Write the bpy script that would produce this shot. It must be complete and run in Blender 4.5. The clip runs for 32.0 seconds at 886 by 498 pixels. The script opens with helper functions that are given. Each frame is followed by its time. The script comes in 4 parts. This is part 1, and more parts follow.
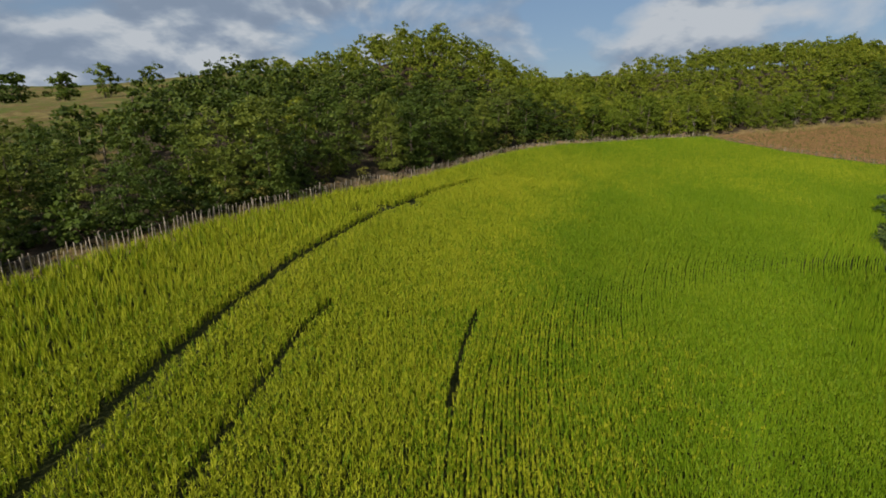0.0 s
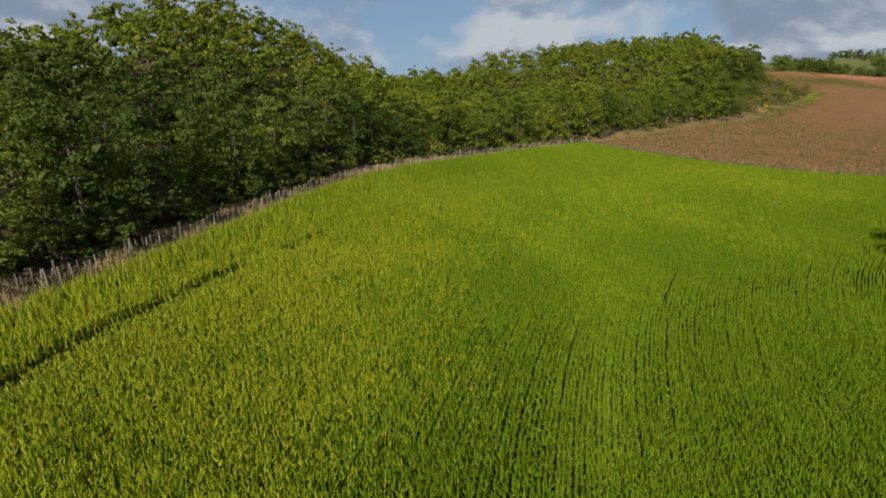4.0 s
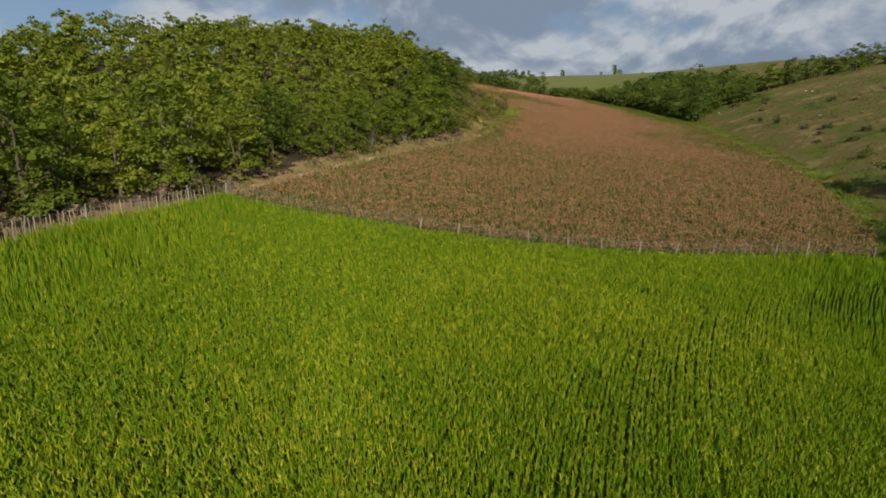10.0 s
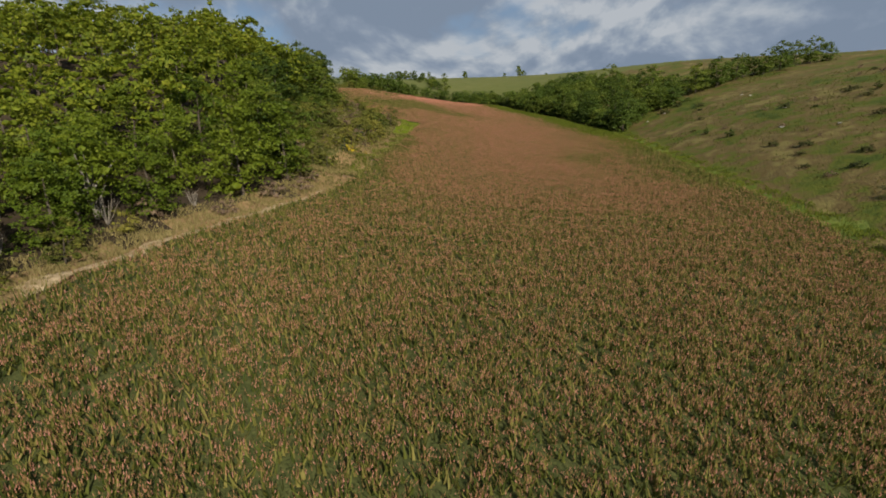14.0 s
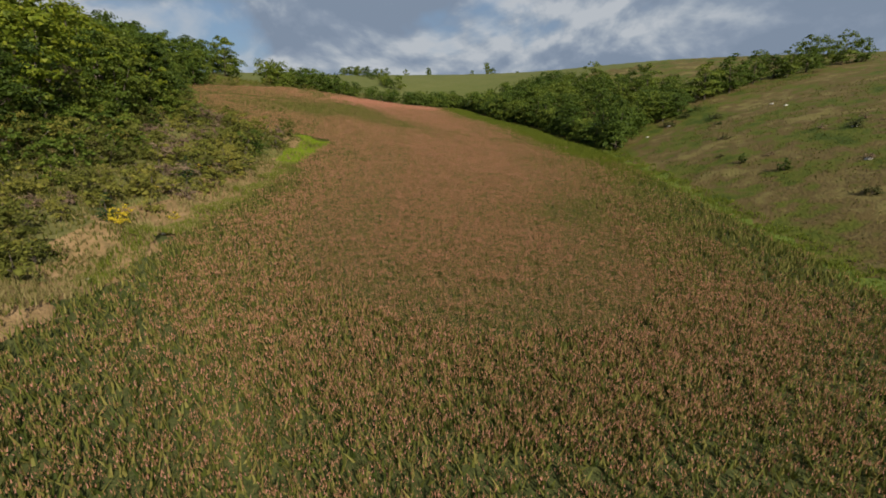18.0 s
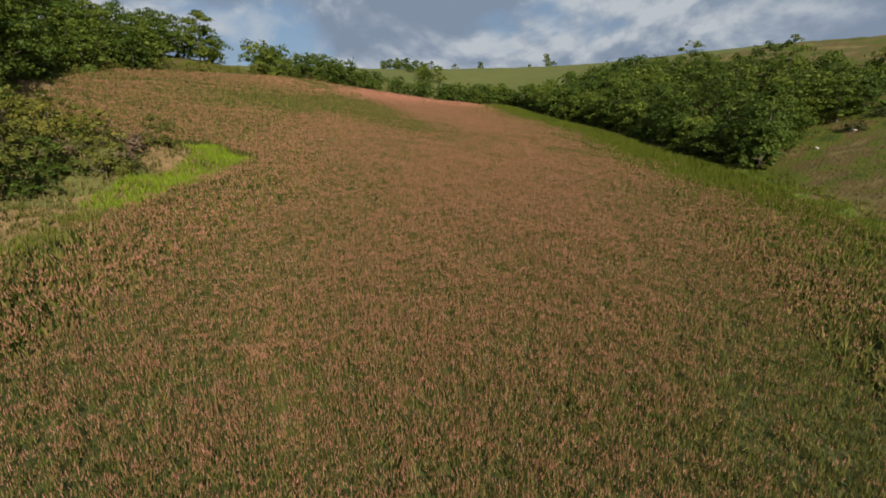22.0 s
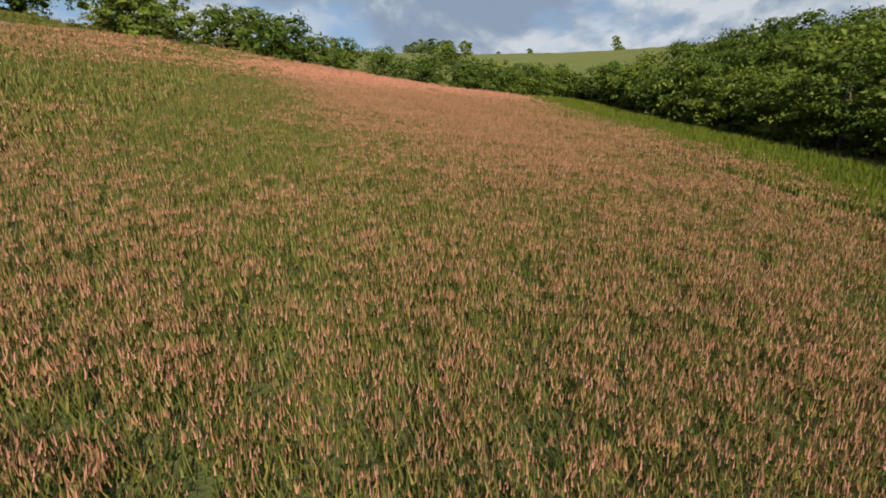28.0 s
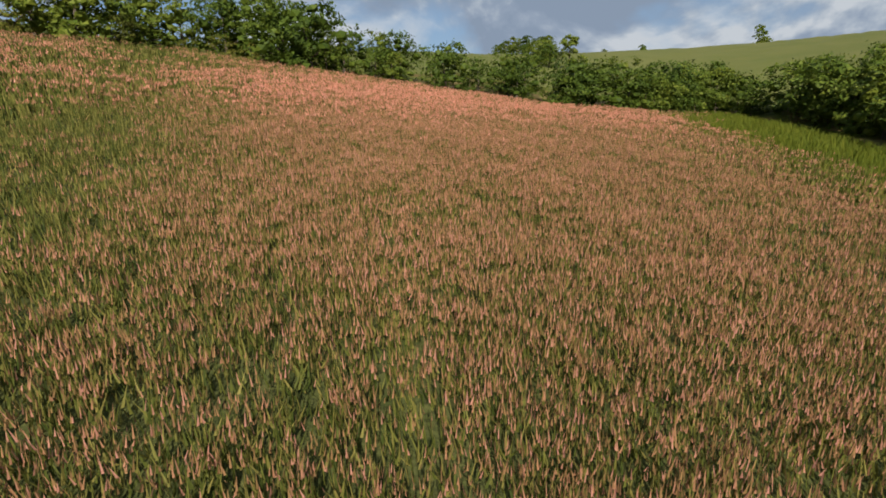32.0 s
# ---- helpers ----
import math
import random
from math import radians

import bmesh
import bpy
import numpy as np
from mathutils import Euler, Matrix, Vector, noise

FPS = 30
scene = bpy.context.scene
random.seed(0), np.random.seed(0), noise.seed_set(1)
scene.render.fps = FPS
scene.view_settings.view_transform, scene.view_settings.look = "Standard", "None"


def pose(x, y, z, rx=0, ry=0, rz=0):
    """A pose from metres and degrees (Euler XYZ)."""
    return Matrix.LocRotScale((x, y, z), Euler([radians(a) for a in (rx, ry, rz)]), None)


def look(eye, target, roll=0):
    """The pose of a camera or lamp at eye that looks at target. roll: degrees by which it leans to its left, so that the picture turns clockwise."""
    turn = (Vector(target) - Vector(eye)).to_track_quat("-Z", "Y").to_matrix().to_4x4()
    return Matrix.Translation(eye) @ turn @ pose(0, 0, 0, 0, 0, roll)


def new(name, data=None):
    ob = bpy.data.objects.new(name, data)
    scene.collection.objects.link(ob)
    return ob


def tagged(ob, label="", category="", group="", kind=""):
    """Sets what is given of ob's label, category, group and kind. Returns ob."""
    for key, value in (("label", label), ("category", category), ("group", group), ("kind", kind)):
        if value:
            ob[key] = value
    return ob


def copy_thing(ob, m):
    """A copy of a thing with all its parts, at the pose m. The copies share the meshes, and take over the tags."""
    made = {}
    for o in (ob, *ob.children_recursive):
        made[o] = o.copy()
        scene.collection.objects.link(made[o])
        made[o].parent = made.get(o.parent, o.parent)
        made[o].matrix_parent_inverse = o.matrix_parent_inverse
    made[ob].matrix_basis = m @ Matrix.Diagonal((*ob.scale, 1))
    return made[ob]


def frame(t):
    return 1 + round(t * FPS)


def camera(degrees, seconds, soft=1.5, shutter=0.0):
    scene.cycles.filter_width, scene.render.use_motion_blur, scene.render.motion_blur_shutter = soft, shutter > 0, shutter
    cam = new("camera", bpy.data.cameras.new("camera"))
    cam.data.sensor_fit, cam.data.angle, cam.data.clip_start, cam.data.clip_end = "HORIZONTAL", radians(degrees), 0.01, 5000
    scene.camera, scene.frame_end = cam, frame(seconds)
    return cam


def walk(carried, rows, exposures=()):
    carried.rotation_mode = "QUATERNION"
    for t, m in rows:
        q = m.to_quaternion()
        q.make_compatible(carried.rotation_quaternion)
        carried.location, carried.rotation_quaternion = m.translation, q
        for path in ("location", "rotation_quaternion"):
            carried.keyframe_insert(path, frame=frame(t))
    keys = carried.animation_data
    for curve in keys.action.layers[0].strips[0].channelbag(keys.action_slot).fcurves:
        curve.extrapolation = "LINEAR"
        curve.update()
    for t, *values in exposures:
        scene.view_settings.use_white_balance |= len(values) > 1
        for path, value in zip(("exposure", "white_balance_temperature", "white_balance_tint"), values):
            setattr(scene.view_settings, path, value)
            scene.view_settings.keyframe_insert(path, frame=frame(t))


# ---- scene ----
cam = camera(84.51, 32.0, soft=1.8)
# seconds, place in metres, heading, pitch, roll in degrees
ROWS = [
    (0.0, 0.00, 0.00, 9.10, -0.23, -15.28, 0.69),
    (0.5, 0.42, 2.47, 9.06, -1.92, -15.24, 0.93),
    (1.0, 0.88, 4.91, 9.04, -3.64, -15.16, 0.66),
    (1.5, 1.41, 7.42, 9.02, -5.60, -15.03, 0.04),
    (2.0, 1.96, 9.90, 9.02, -7.80, -14.90, -0.70),
    (2.5, 2.64, 12.44, 9.04, -10.34, -14.74, -1.64),
    (3.0, 3.41, 14.85, 9.08, -12.26, -14.66, -1.58),
    (3.5, 4.31, 17.34, 9.13, -14.35, -14.63, -1.42),
    (5.5, 7.54, 27.38, 9.52, -24.20, -14.56, 0.24),
    (6.0, 8.87, 29.49, 9.53, -27.39, -14.51, -0.07),
    (6.5, 10.28, 31.46, 9.54, -30.78, -14.44, -0.86),
    (7.0, 11.88, 33.45, 9.55, -34.09, -14.37, -1.18),
    (7.5, 13.60, 35.29, 9.54, -36.61, -14.42, -0.67),
    (8.0, 15.39, 37.01, 9.55, -39.17, -14.47, -0.64),
    (8.5, 17.33, 38.69, 9.64, -42.54, -14.44, -0.54),
    (9.0, 19.31, 40.23, 9.79, -45.85, -14.42, -0.45),
    (9.5, 21.42, 41.70, 10.00, -48.57, -14.37, -0.04),
    (10.0, 23.56, 43.02, 10.25, -50.35, -14.38, 0.47),
    (10.5, 25.80, 44.29, 10.57, -51.82, -14.40, 1.05),
    (11.0, 28.11, 45.58, 10.90, -53.00, -14.41, 0.99),
    (11.5, 30.34, 46.81, 11.20, -53.36, -14.43, 0.84),
    (12.0, 32.68, 48.09, 11.49, -54.42, -14.38, 0.38),
    (12.5, 34.92, 49.27, 11.73, -56.28, -14.36, -0.23),
    (13.0, 37.21, 50.42, 11.97, -57.87, -14.30, -0.77),
    (13.5, 39.50, 51.48, 12.19, -59.27, -14.30, -0.87),
    (14.0, 41.90, 52.48, 12.44, -60.54, -14.28, -0.88),
    (14.5, 44.27, 53.39, 12.66, -61.37, -14.35, -0.35),
    (15.0, 46.65, 54.25, 12.86, -62.02, -14.43, 0.03),
    (15.5, 49.13, 55.07, 13.10, -62.87, -14.46, -0.19),
    (17.5, 58.96, 57.62, 14.25, -63.82, -14.62, -0.27),
    (18.0, 61.39, 58.36, 14.27, -63.76, -14.64, -0.26),
    (18.5, 63.79, 59.13, 14.26, -63.58, -14.63, -0.34),
    (19.0, 66.20, 59.94, 14.23, -63.33, -14.62, -0.45),
    (19.5, 68.56, 60.80, 14.21, -62.60, -14.61, -0.33),
    (20.0, 70.96, 61.71, 14.21, -61.26, -14.60, -0.20),
    (20.5, 73.29, 62.63, 14.22, -59.94, -14.61, -0.16),
    (21.0, 75.70, 63.64, 14.23, -58.93, -14.61, -0.04),
    (21.5, 78.10, 64.66, 14.23, -58.26, -14.59, -0.14),
    (22.0, 80.51, 65.72, 14.21, -57.32, -14.57, -0.14),
    (22.5, 82.94, 66.85, 14.20, -56.13, -14.54, -0.03),
    (23.0, 85.31, 68.01, 14.18, -55.29, -14.53, 0.01),
    (23.5, 87.70, 69.24, 14.22, -55.12, -14.50, -0.02),
    (24.0, 90.08, 70.52, 14.25, -55.00, -14.53, 0.00),
    (24.5, 92.56, 71.89, 14.31, -54.65, -14.54, -0.26),
    (25.0, 95.06, 73.23, 14.40, -54.73, -14.57, -0.23),
    (25.5, 97.46, 74.52, 14.48, -54.68, -14.61, -0.37),
    (27.5, 105.14, 78.55, 14.51, -53.61, -14.73, 0.48),
    (28.0, 107.02, 79.52, 14.60, -52.02, -14.75, 0.49),
    (28.5, 108.88, 80.62, 14.73, -50.17, -14.77, 0.47),
    (29.0, 110.69, 81.82, 14.88, -48.56, -14.75, 0.40),
    (29.5, 112.44, 83.16, 15.06, -46.33, -14.67, 0.65),
    (30.0, 114.13, 84.57, 15.26, -43.81, -14.50, 1.60),
    (30.5, 115.62, 85.98, 15.45, -39.77, -14.57, 0.22),
    (31.0, 116.77, 87.09, 15.68, -37.44, -14.59, -0.52),
    (31.5, 117.68, 87.87, 15.94, -42.71, -14.59, 0.41),
    (32.0, 118.38, 88.55, 16.22, -41.50, -14.59, 0.19),
]
walk(cam, [(t, pose(x, y, z, 0, 0, yaw) @ pose(0, 0, 0, 90 + pitch) @ pose(0, 0, 0, 0, 0, roll))
           for t, x, y, z, yaw, pitch, roll in ROWS],
     exposures=[(0.0, 0.52), (3.5, 0.55), (6.0, 0.53), (9.0, 0.47), (13.0, 0.42), (20.0, 0.47), (25.0, 0.63), (28.0, 0.83), (32.0, 0.7)])

# ---- world, sun, exposure ----
SUN_AZ, SUN_EL = 217.0, 31.0     # compass bearing from +y towards +x, elevation
world = bpy.data.worlds.new("sky")
scene.world = world
world.use_nodes = True
wt = world.node_tree
wt.nodes.clear()


def wn(kind, **kw):
    n = wt.nodes.new(kind)
    for k, v in kw.items():
        setattr(n, k, v)
    return n


def wl(a, b):
    wt.links.new(a, b)


sky = wn("ShaderNodeTexSky", sky_type="NISHITA", sun_disc=False)
sky.sun_elevation, sky.sun_rotation = radians(SUN_EL), radians(SUN_AZ)
tc = wn("ShaderNodeTexCoord")
sep = wn("ShaderNodeSeparateXYZ")
wl(tc.outputs["Generated"], sep.inputs[0])
zoff = wn("ShaderNodeMath", operation="ADD")
zoff.inputs[1].default_value = 0.46
wl(sep.outputs[2], zoff.inputs[0])
zmax = wn("ShaderNodeMath", operation="MAXIMUM")
zmax.inputs[1].default_value = 0.05
wl(zoff.outputs[0], zmax.inputs[0])
dx = wn("ShaderNodeMath", operation="DIVIDE")
dy = wn("ShaderNodeMath", operation="DIVIDE")
wl(sep.outputs[0], dx.inputs[0]); wl(zmax.outputs[0], dx.inputs[1])
wl(sep.outputs[1], dy.inputs[0]); wl(zmax.outputs[0], dy.inputs[1])
comb = wn("ShaderNodeCombineXYZ")
wl(dx.outputs[0], comb.inputs[0]); wl(dy.outputs[0], comb.inputs[1])
n1 = wn("ShaderNodeTexNoise")
up = wn("ShaderNodeVectorMath", operation="SCALE")
up.inputs["Scale"].default_value = 0.955
wl(comb.outputs[0], up.inputs[0])
n1u = wn("ShaderNodeTexNoise")
for n_, src in ((n1, comb), (n1u, up)):
    n_.inputs["Scale"].default_value, n_.inputs["Detail"].default_value, n_.inputs["Roughness"].default_value = 2.1, 9.0, 0.54
    n_.inputs["Distortion"].default_value = 0.25
    wl(src.outputs[0], n_.inputs["Vector"])
n2 = wn("ShaderNodeTexNoise")
n2.inputs["Scale"].default_value, n2.inputs["Detail"].default_value, n2.inputs["Roughness"].default_value = 1.25, 4.0, 0.5
off = wn("ShaderNodeVectorMath", operation="ADD")
off.inputs[1].default_value = (3.1, 7.7, 0.0)
wl(comb.outputs[0], off.inputs[0]); wl(off.outputs[0], n2.inputs["Vector"])
# a bank of cloud is bright where it thins out upwards and grey underneath
lit = wn("ShaderNodeMath", operation="SUBTRACT")
wl(n1.outputs[0], lit.inputs[0]); wl(n1u.outputs[0], lit.inputs[1])
lit2 = wn("ShaderNodeMath", operation="MULTIPLY_ADD")
lit2.inputs[1].default_value = 6.5
wl(lit.outputs[0], lit2.inputs[0])
broad = wn("ShaderNodeMath", operation="MULTIPLY_ADD")
broad.inputs[1].default_value, broad.inputs[2].default_value = -1.6, 1.27
wl(n2.outputs[0], broad.inputs[0]); wl(broad.outputs[0], lit2.inputs[2])
shade = wn("ShaderNodeValToRGB")
shade.color_ramp.elements[0].position, shade.color_ramp.elements[0].color = 0.12, (2.45, 3.1, 4.1, 1)
shade.color_ramp.elements[1].position, shade.color_ramp.elements[1].color = 0.92, (5.5, 5.9, 6.4, 1)
for pos, col in ((0.38, (2.85, 3.5, 4.5, 1)), (0.62, (3.9, 4.5, 5.3, 1))):
    mid = shade.color_ramp.elements.new(pos)
    mid.color = col
wl(lit2.outputs[0], shade.inputs[0])
cover = wn("ShaderNodeValToRGB")
cover.color_ramp.elements[0].position, cover.color_ramp.elements[1].position = 0.415, 0.475
depth = wn("ShaderNodeMix")
depth.inputs[0].default_value = 0.55
wl(n1.outputs[0], depth.inputs[2]); wl(n2.outputs[0], depth.inputs[3])
wl(depth.outputs[0], cover.inputs[0])
blue = wn("ShaderNodeMix", data_type="RGBA")
blue.inputs[0].default_value = 0.6
blue.inputs[7].default_value = (1.9, 3.1, 5.0, 1)
wl(sky.outputs[0], blue.inputs[6])
mixc = wn("ShaderNodeMix", data_type="RGBA")
wl(cover.outputs[0], mixc.inputs[0]); wl(blue.outputs[2], mixc.inputs[6]); wl(shade.outputs[0], mixc.inputs[7])
bg = wn("ShaderNodeBackground")
bg.inputs[1].default_value = 0.062
wl(mixc.outputs[2], bg.inputs[0])
wo = wn("ShaderNodeOutputWorld")
wl(bg.outputs[0], wo.inputs[0])

sun_dir = Vector((math.sin(radians(SUN_AZ)) * math.cos(radians(SUN_EL)), math.cos(radians(SUN_AZ)) * math.cos(radians(SUN_EL)), math.sin(radians(SUN_EL))))
sun_data = bpy.data.lights.new("sun", "SUN")
sun_data.energy, sun_data.angle, sun_data.color = 4.6, radians(0.6), (1.0, 0.92, 0.78)
sun = new("sun", sun_data)
sun.matrix_world = look(sun_dir * 200, (0, 0, 0))


# ---- materials ----
def material(name, stops, scale=3.0, rough=0.8, bump=0.0, bump_scale=20.0, island=0.0, big=0.0, big_scale=0.12, trans=0.0, detail=5.0, obrand=0.0):
    """Colour ramp over noise at two scales, with variation per leaf island or per object, bump and thin-leaf translucency."""
    m = bpy.data.materials.new(name)
    m.use_nodes = True
    nt = m.node_tree
    nt.nodes.clear()
    N = nt.nodes.new
    L = nt.links.new
    geo = N("ShaderNodeNewGeometry")
    a = N("ShaderNodeTexNoise")
    a.inputs["Scale"].default_value, a.inputs["Detail"].default_value = scale, detail
    L(geo.outputs["Position"], a.inputs["Vector"])
    fac = a.outputs[0]
    if big:
        b = N("ShaderNodeTexNoise")
        b.inputs["Scale"].default_value, b.inputs["Detail"].default_value = big_scale, 3.0
        L(geo.outputs["Position"], b.inputs["Vector"])
        mx = N("ShaderNodeMix")
        mx.inputs[0].default_value = big
        L(fac, mx.inputs[2]); L(b.outputs[0], mx.inputs[3])
        fac = mx.outputs[0]
    if island:
        mx = N("ShaderNodeMix")
        mx.inputs[0].default_value = island
        L(fac, mx.inputs[2]); L(geo.outputs["Random Per Island"], mx.inputs[3])
        fac = mx.outputs[0]
    if obrand:
        oi = N("ShaderNodeObjectInfo")
        mx = N("ShaderNodeMix")
        mx.inputs[0].default_value = obrand
        L(fac, mx.inputs[2]); L(oi.outputs["Random"], mx.inputs[3])
        fac = mx.outputs[0]
    ramp = N("ShaderNodeValToRGB")
    els = ramp.color_ramp.elements
    for k, (p, c) in enumerate(stops):
        e = els[k] if k < 2 else els.new(p)
        e.position = p
        e.color = (*c, 1)
    L(fac, ramp.inputs[0])
    p = N("ShaderNodeBsdfPrincipled")
    L(ramp.outputs[0], p.inputs["Base Color"])
    p.inputs["Roughness"].default_value = rough
    p.inputs["Specular IOR Level"].default_value = 0.18
    if bump:
        h = N("ShaderNodeTexNoise")
        h.inputs["Scale"].default_value, h.inputs["Detail"].default_value = bump_scale, 6.0
        L(geo.outputs["Position"], h.inputs["Vector"])
        bp = N("ShaderNodeBump")
        bp.inputs["Strength"].default_value, bp.inputs["Distance"].default_value = bump, 0.1
        L(h.outputs[0], bp.inputs["Height"]); L(bp.outputs[0], p.inputs["Normal"])
    shader = p.outputs[0]
    if trans:
        t = N("ShaderNodeBsdfTranslucent")
        L(ramp.outputs[0], t.inputs["Color"])
        ms = N("ShaderNodeMixShader")
        ms.inputs[0].default_value = trans
        L(shader, ms.inputs[1]); L(t.outputs[0], ms.inputs[2])
        shader = ms.outputs[0]
    o = N("ShaderNodeOutputMaterial")
    L(shader, o.inputs[0])
    return m


# soil under the wheat: shade between the tall rows is in its near-black colour
M_SHADED_SOIL = material("shaded_wheat_soil", [(0.3, (0.016, 0.021, 0.005)), (0.7, (0.042, 0.046, 0.010))], 6, 0.95, 0.6, 12)
M_CLOVER_SOIL = material("sainfoin_soil", [(0.3, (0.036, 0.046, 0.012)), (0.7, (0.080, 0.085, 0.026))], 6, 0.95, 0.6, 12)
M_WOOD_FLOOR = material("woodland_floor", [(0.3, (0.022, 0.016, 0.010)), (0.55, (0.048, 0.034, 0.020)), (0.75, (0.048, 0.050, 0.017))], 2.5, 0.95, 0.7, 9, big=0.5, big_scale=0.3)
M_PASTURE = material("pasture_turf", [(0.36, (0.040, 0.060, 0.006)), (0.46, (0.078, 0.088, 0.011)), (0.53, (0.098, 0.068, 0.024)), (0.62, (0.150, 0.125, 0.040))], 0.9, 0.95, 0.9, 5, big=0.6, big_scale=0.22)
M_FARFIELD = material("far_field_turf", [(0.3, (0.072, 0.090, 0.018)), (0.7, (0.123, 0.122, 0.036))], 0.25, 0.95, 0.5, 2, big=0.5, big_scale=0.02)
M_HEATHSOIL = material("heath_soil", [(0.28, (0.062, 0.066, 0.020)), (0.5, (0.115, 0.108, 0.036)), (0.75, (0.125, 0.140, 0.032))], 1.2, 0.95, 0.9, 8, big=0.4, big_scale=0.3)
M_GREENVERGE = material("lush_verge_turf", [(0.28, (0.070, 0.100, 0.016)), (0.5, (0.105, 0.140, 0.022)), (0.75, (0.15, 0.155, 0.035))], 1.2, 0.95, 0.9, 8, big=0.4, big_scale=0.3)
M_VERGE = material("verge_dry_grass", [(0.28, (0.100, 0.082, 0.030)), (0.5, (0.22, 0.142, 0.066)), (0.75, (0.33, 0.215, 0.115))], 2.2, 0.95, 0.9, 10, big=0.4, big_scale=0.4)
M_WHEAT = material("green_wheat", [(0.2, (0.071, 0.146, 0.003)), (0.5, (0.130, 0.214, 0.005)), (0.8, (0.233, 0.281, 0.013))], 1.5, 0.6, island=0.38, big=0.55, big_scale=0.14, trans=0.35)
M_WHEAT_HEAD = material("headland_wheat", [(0.2, (0.153, 0.208, 0.006)), (0.5, (0.266, 0.301, 0.011)), (0.8, (0.408, 0.395, 0.026))], 1.5, 0.6, island=0.38, big=0.55, big_scale=0.14, trans=0.3)
M_LEAFY = material("sainfoin_leaves", [(0.15, (0.038, 0.056, 0.009)), (0.5, (0.106, 0.116, 0.021)), (0.85, (0.223, 0.190, 0.052))], 1.5, 0.7, island=0.75, trans=0.3)
M_PINK = material("sainfoin_flower_spikes", [(0.08, (0.095, 0.068, 0.024)), (0.36, (0.225, 0.132, 0.054)), (0.6, (0.345, 0.172, 0.092)), (0.9, (0.44, 0.205, 0.155))], 1.5, 0.8, island=0.85, trans=0.25)
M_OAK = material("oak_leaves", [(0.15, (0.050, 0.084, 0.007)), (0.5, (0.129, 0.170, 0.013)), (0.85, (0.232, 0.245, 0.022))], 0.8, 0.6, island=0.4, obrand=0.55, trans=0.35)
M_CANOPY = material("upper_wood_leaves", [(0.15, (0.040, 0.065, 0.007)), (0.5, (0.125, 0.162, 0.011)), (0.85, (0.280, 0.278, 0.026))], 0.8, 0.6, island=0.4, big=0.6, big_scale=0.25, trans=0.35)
# shade on the lower wood is put into these two darker leaf copies
M_CANOPY_SHADE = material("shaded_wood_leaves", [(0.15, (0.020, 0.038, 0.005)), (0.5, (0.056, 0.086, 0.010)), (0.85, (0.140, 0.162, 0.022))], 0.8, 0.6, island=0.4, big=0.6, big_scale=0.25, trans=0.32)
M_SHADEOAK = material("shaded_oak_leaves", [(0.15, (0.022, 0.041, 0.005)), (0.5, (0.060, 0.093, 0.011)), (0.85, (0.157, 0.181, 0.024))], 0.8, 0.6, island=0.4, obrand=0.5, trans=0.32)
M_PALELEAF = material("pale_young_leaves", [(0.15, (0.07, 0.10, 0.03)), (0.5, (0.16, 0.20, 0.06)), (0.85, (0.30, 0.33, 0.12))], 0.8, 0.6, island=0.4, trans=0.3)
M_DARKLEAF = material("dark_hedge_leaves", [(0.15, (0.025, 0.048, 0.007)), (0.5, (0.076, 0.115, 0.014)), (0.85, (0.184, 0.210, 0.028))], 0.8, 0.6, island=0.45, obrand=0.35, trans=0.32)
M_PINE = material("juniper_needles", [(0.15, (0.014, 0.030, 0.010)), (0.5, (0.034, 0.062, 0.018)), (0.85, (0.08, 0.11, 0.03))], 0.8, 0.7, island=0.5, obrand=0.3, trans=0.15)
M_SCRUB = material("scrub_leaves", [(0.12, (0.046, 0.056, 0.010)), (0.5, (0.118, 0.124, 0.020)), (0.88, (0.235, 0.205, 0.038))], 0.8, 0.75, island=0.4, obrand=0.5, trans=0.2)
M_THICKET = material("thorn_mat_leaves", [(0.15, (0.028, 0.034, 0.010)), (0.5, (0.060, 0.066, 0.018)), (0.85, (0.115, 0.105, 0.035))], 0.8, 0.8, island=0.5, obrand=0.4, trans=0.15)
M_HEATH = material("dry_heath_twigs", [(0.12, (0.069, 0.046, 0.033)), (0.5, (0.155, 0.105, 0.068)), (0.88, (0.253, 0.187, 0.121))], 0.8, 0.9, island=0.5, obrand=0.3)
M_BROOM = material("broom_flowers", [(0.12, (0.14, 0.15, 0.02)), (0.5, (0.45, 0.34, 0.02)), (0.88, (0.72, 0.52, 0.03))], 0.8, 0.8, island=0.6, trans=0.2)
M_GRASS = material("fresh_grass_blades", [(0.15, (0.065, 0.098, 0.009)), (0.5, (0.115, 0.148, 0.014)), (0.85, (0.200, 0.197, 0.027))], 0.7, 0.7, island=0.5, big=0.4, trans=0.3)
M_LUSH = material("lush_tall_grass", [(0.15, (0.055, 0.084, 0.007)), (0.5, (0.101, 0.126, 0.010)), (0.85, (0.158, 0.164, 0.019))], 0.7, 0.7, island=0.5, big=0.4, trans=0.3)
M_LIME = material("lime_green_grass", [(0.15, (0.10, 0.17, 0.008)), (0.5, (0.175, 0.255, 0.012)), (0.85, (0.26, 0.32, 0.02))], 0.7, 0.7, island=0.5, big=0.4, trans=0.3)
M_PINKER = material("full_bloom_spikes", [(0.12, (0.40, 0.155, 0.10)), (0.5, (0.56, 0.225, 0.155)), (0.88, (0.68, 0.33, 0.25))], 1.5, 0.8, island=0.65, trans=0.25)
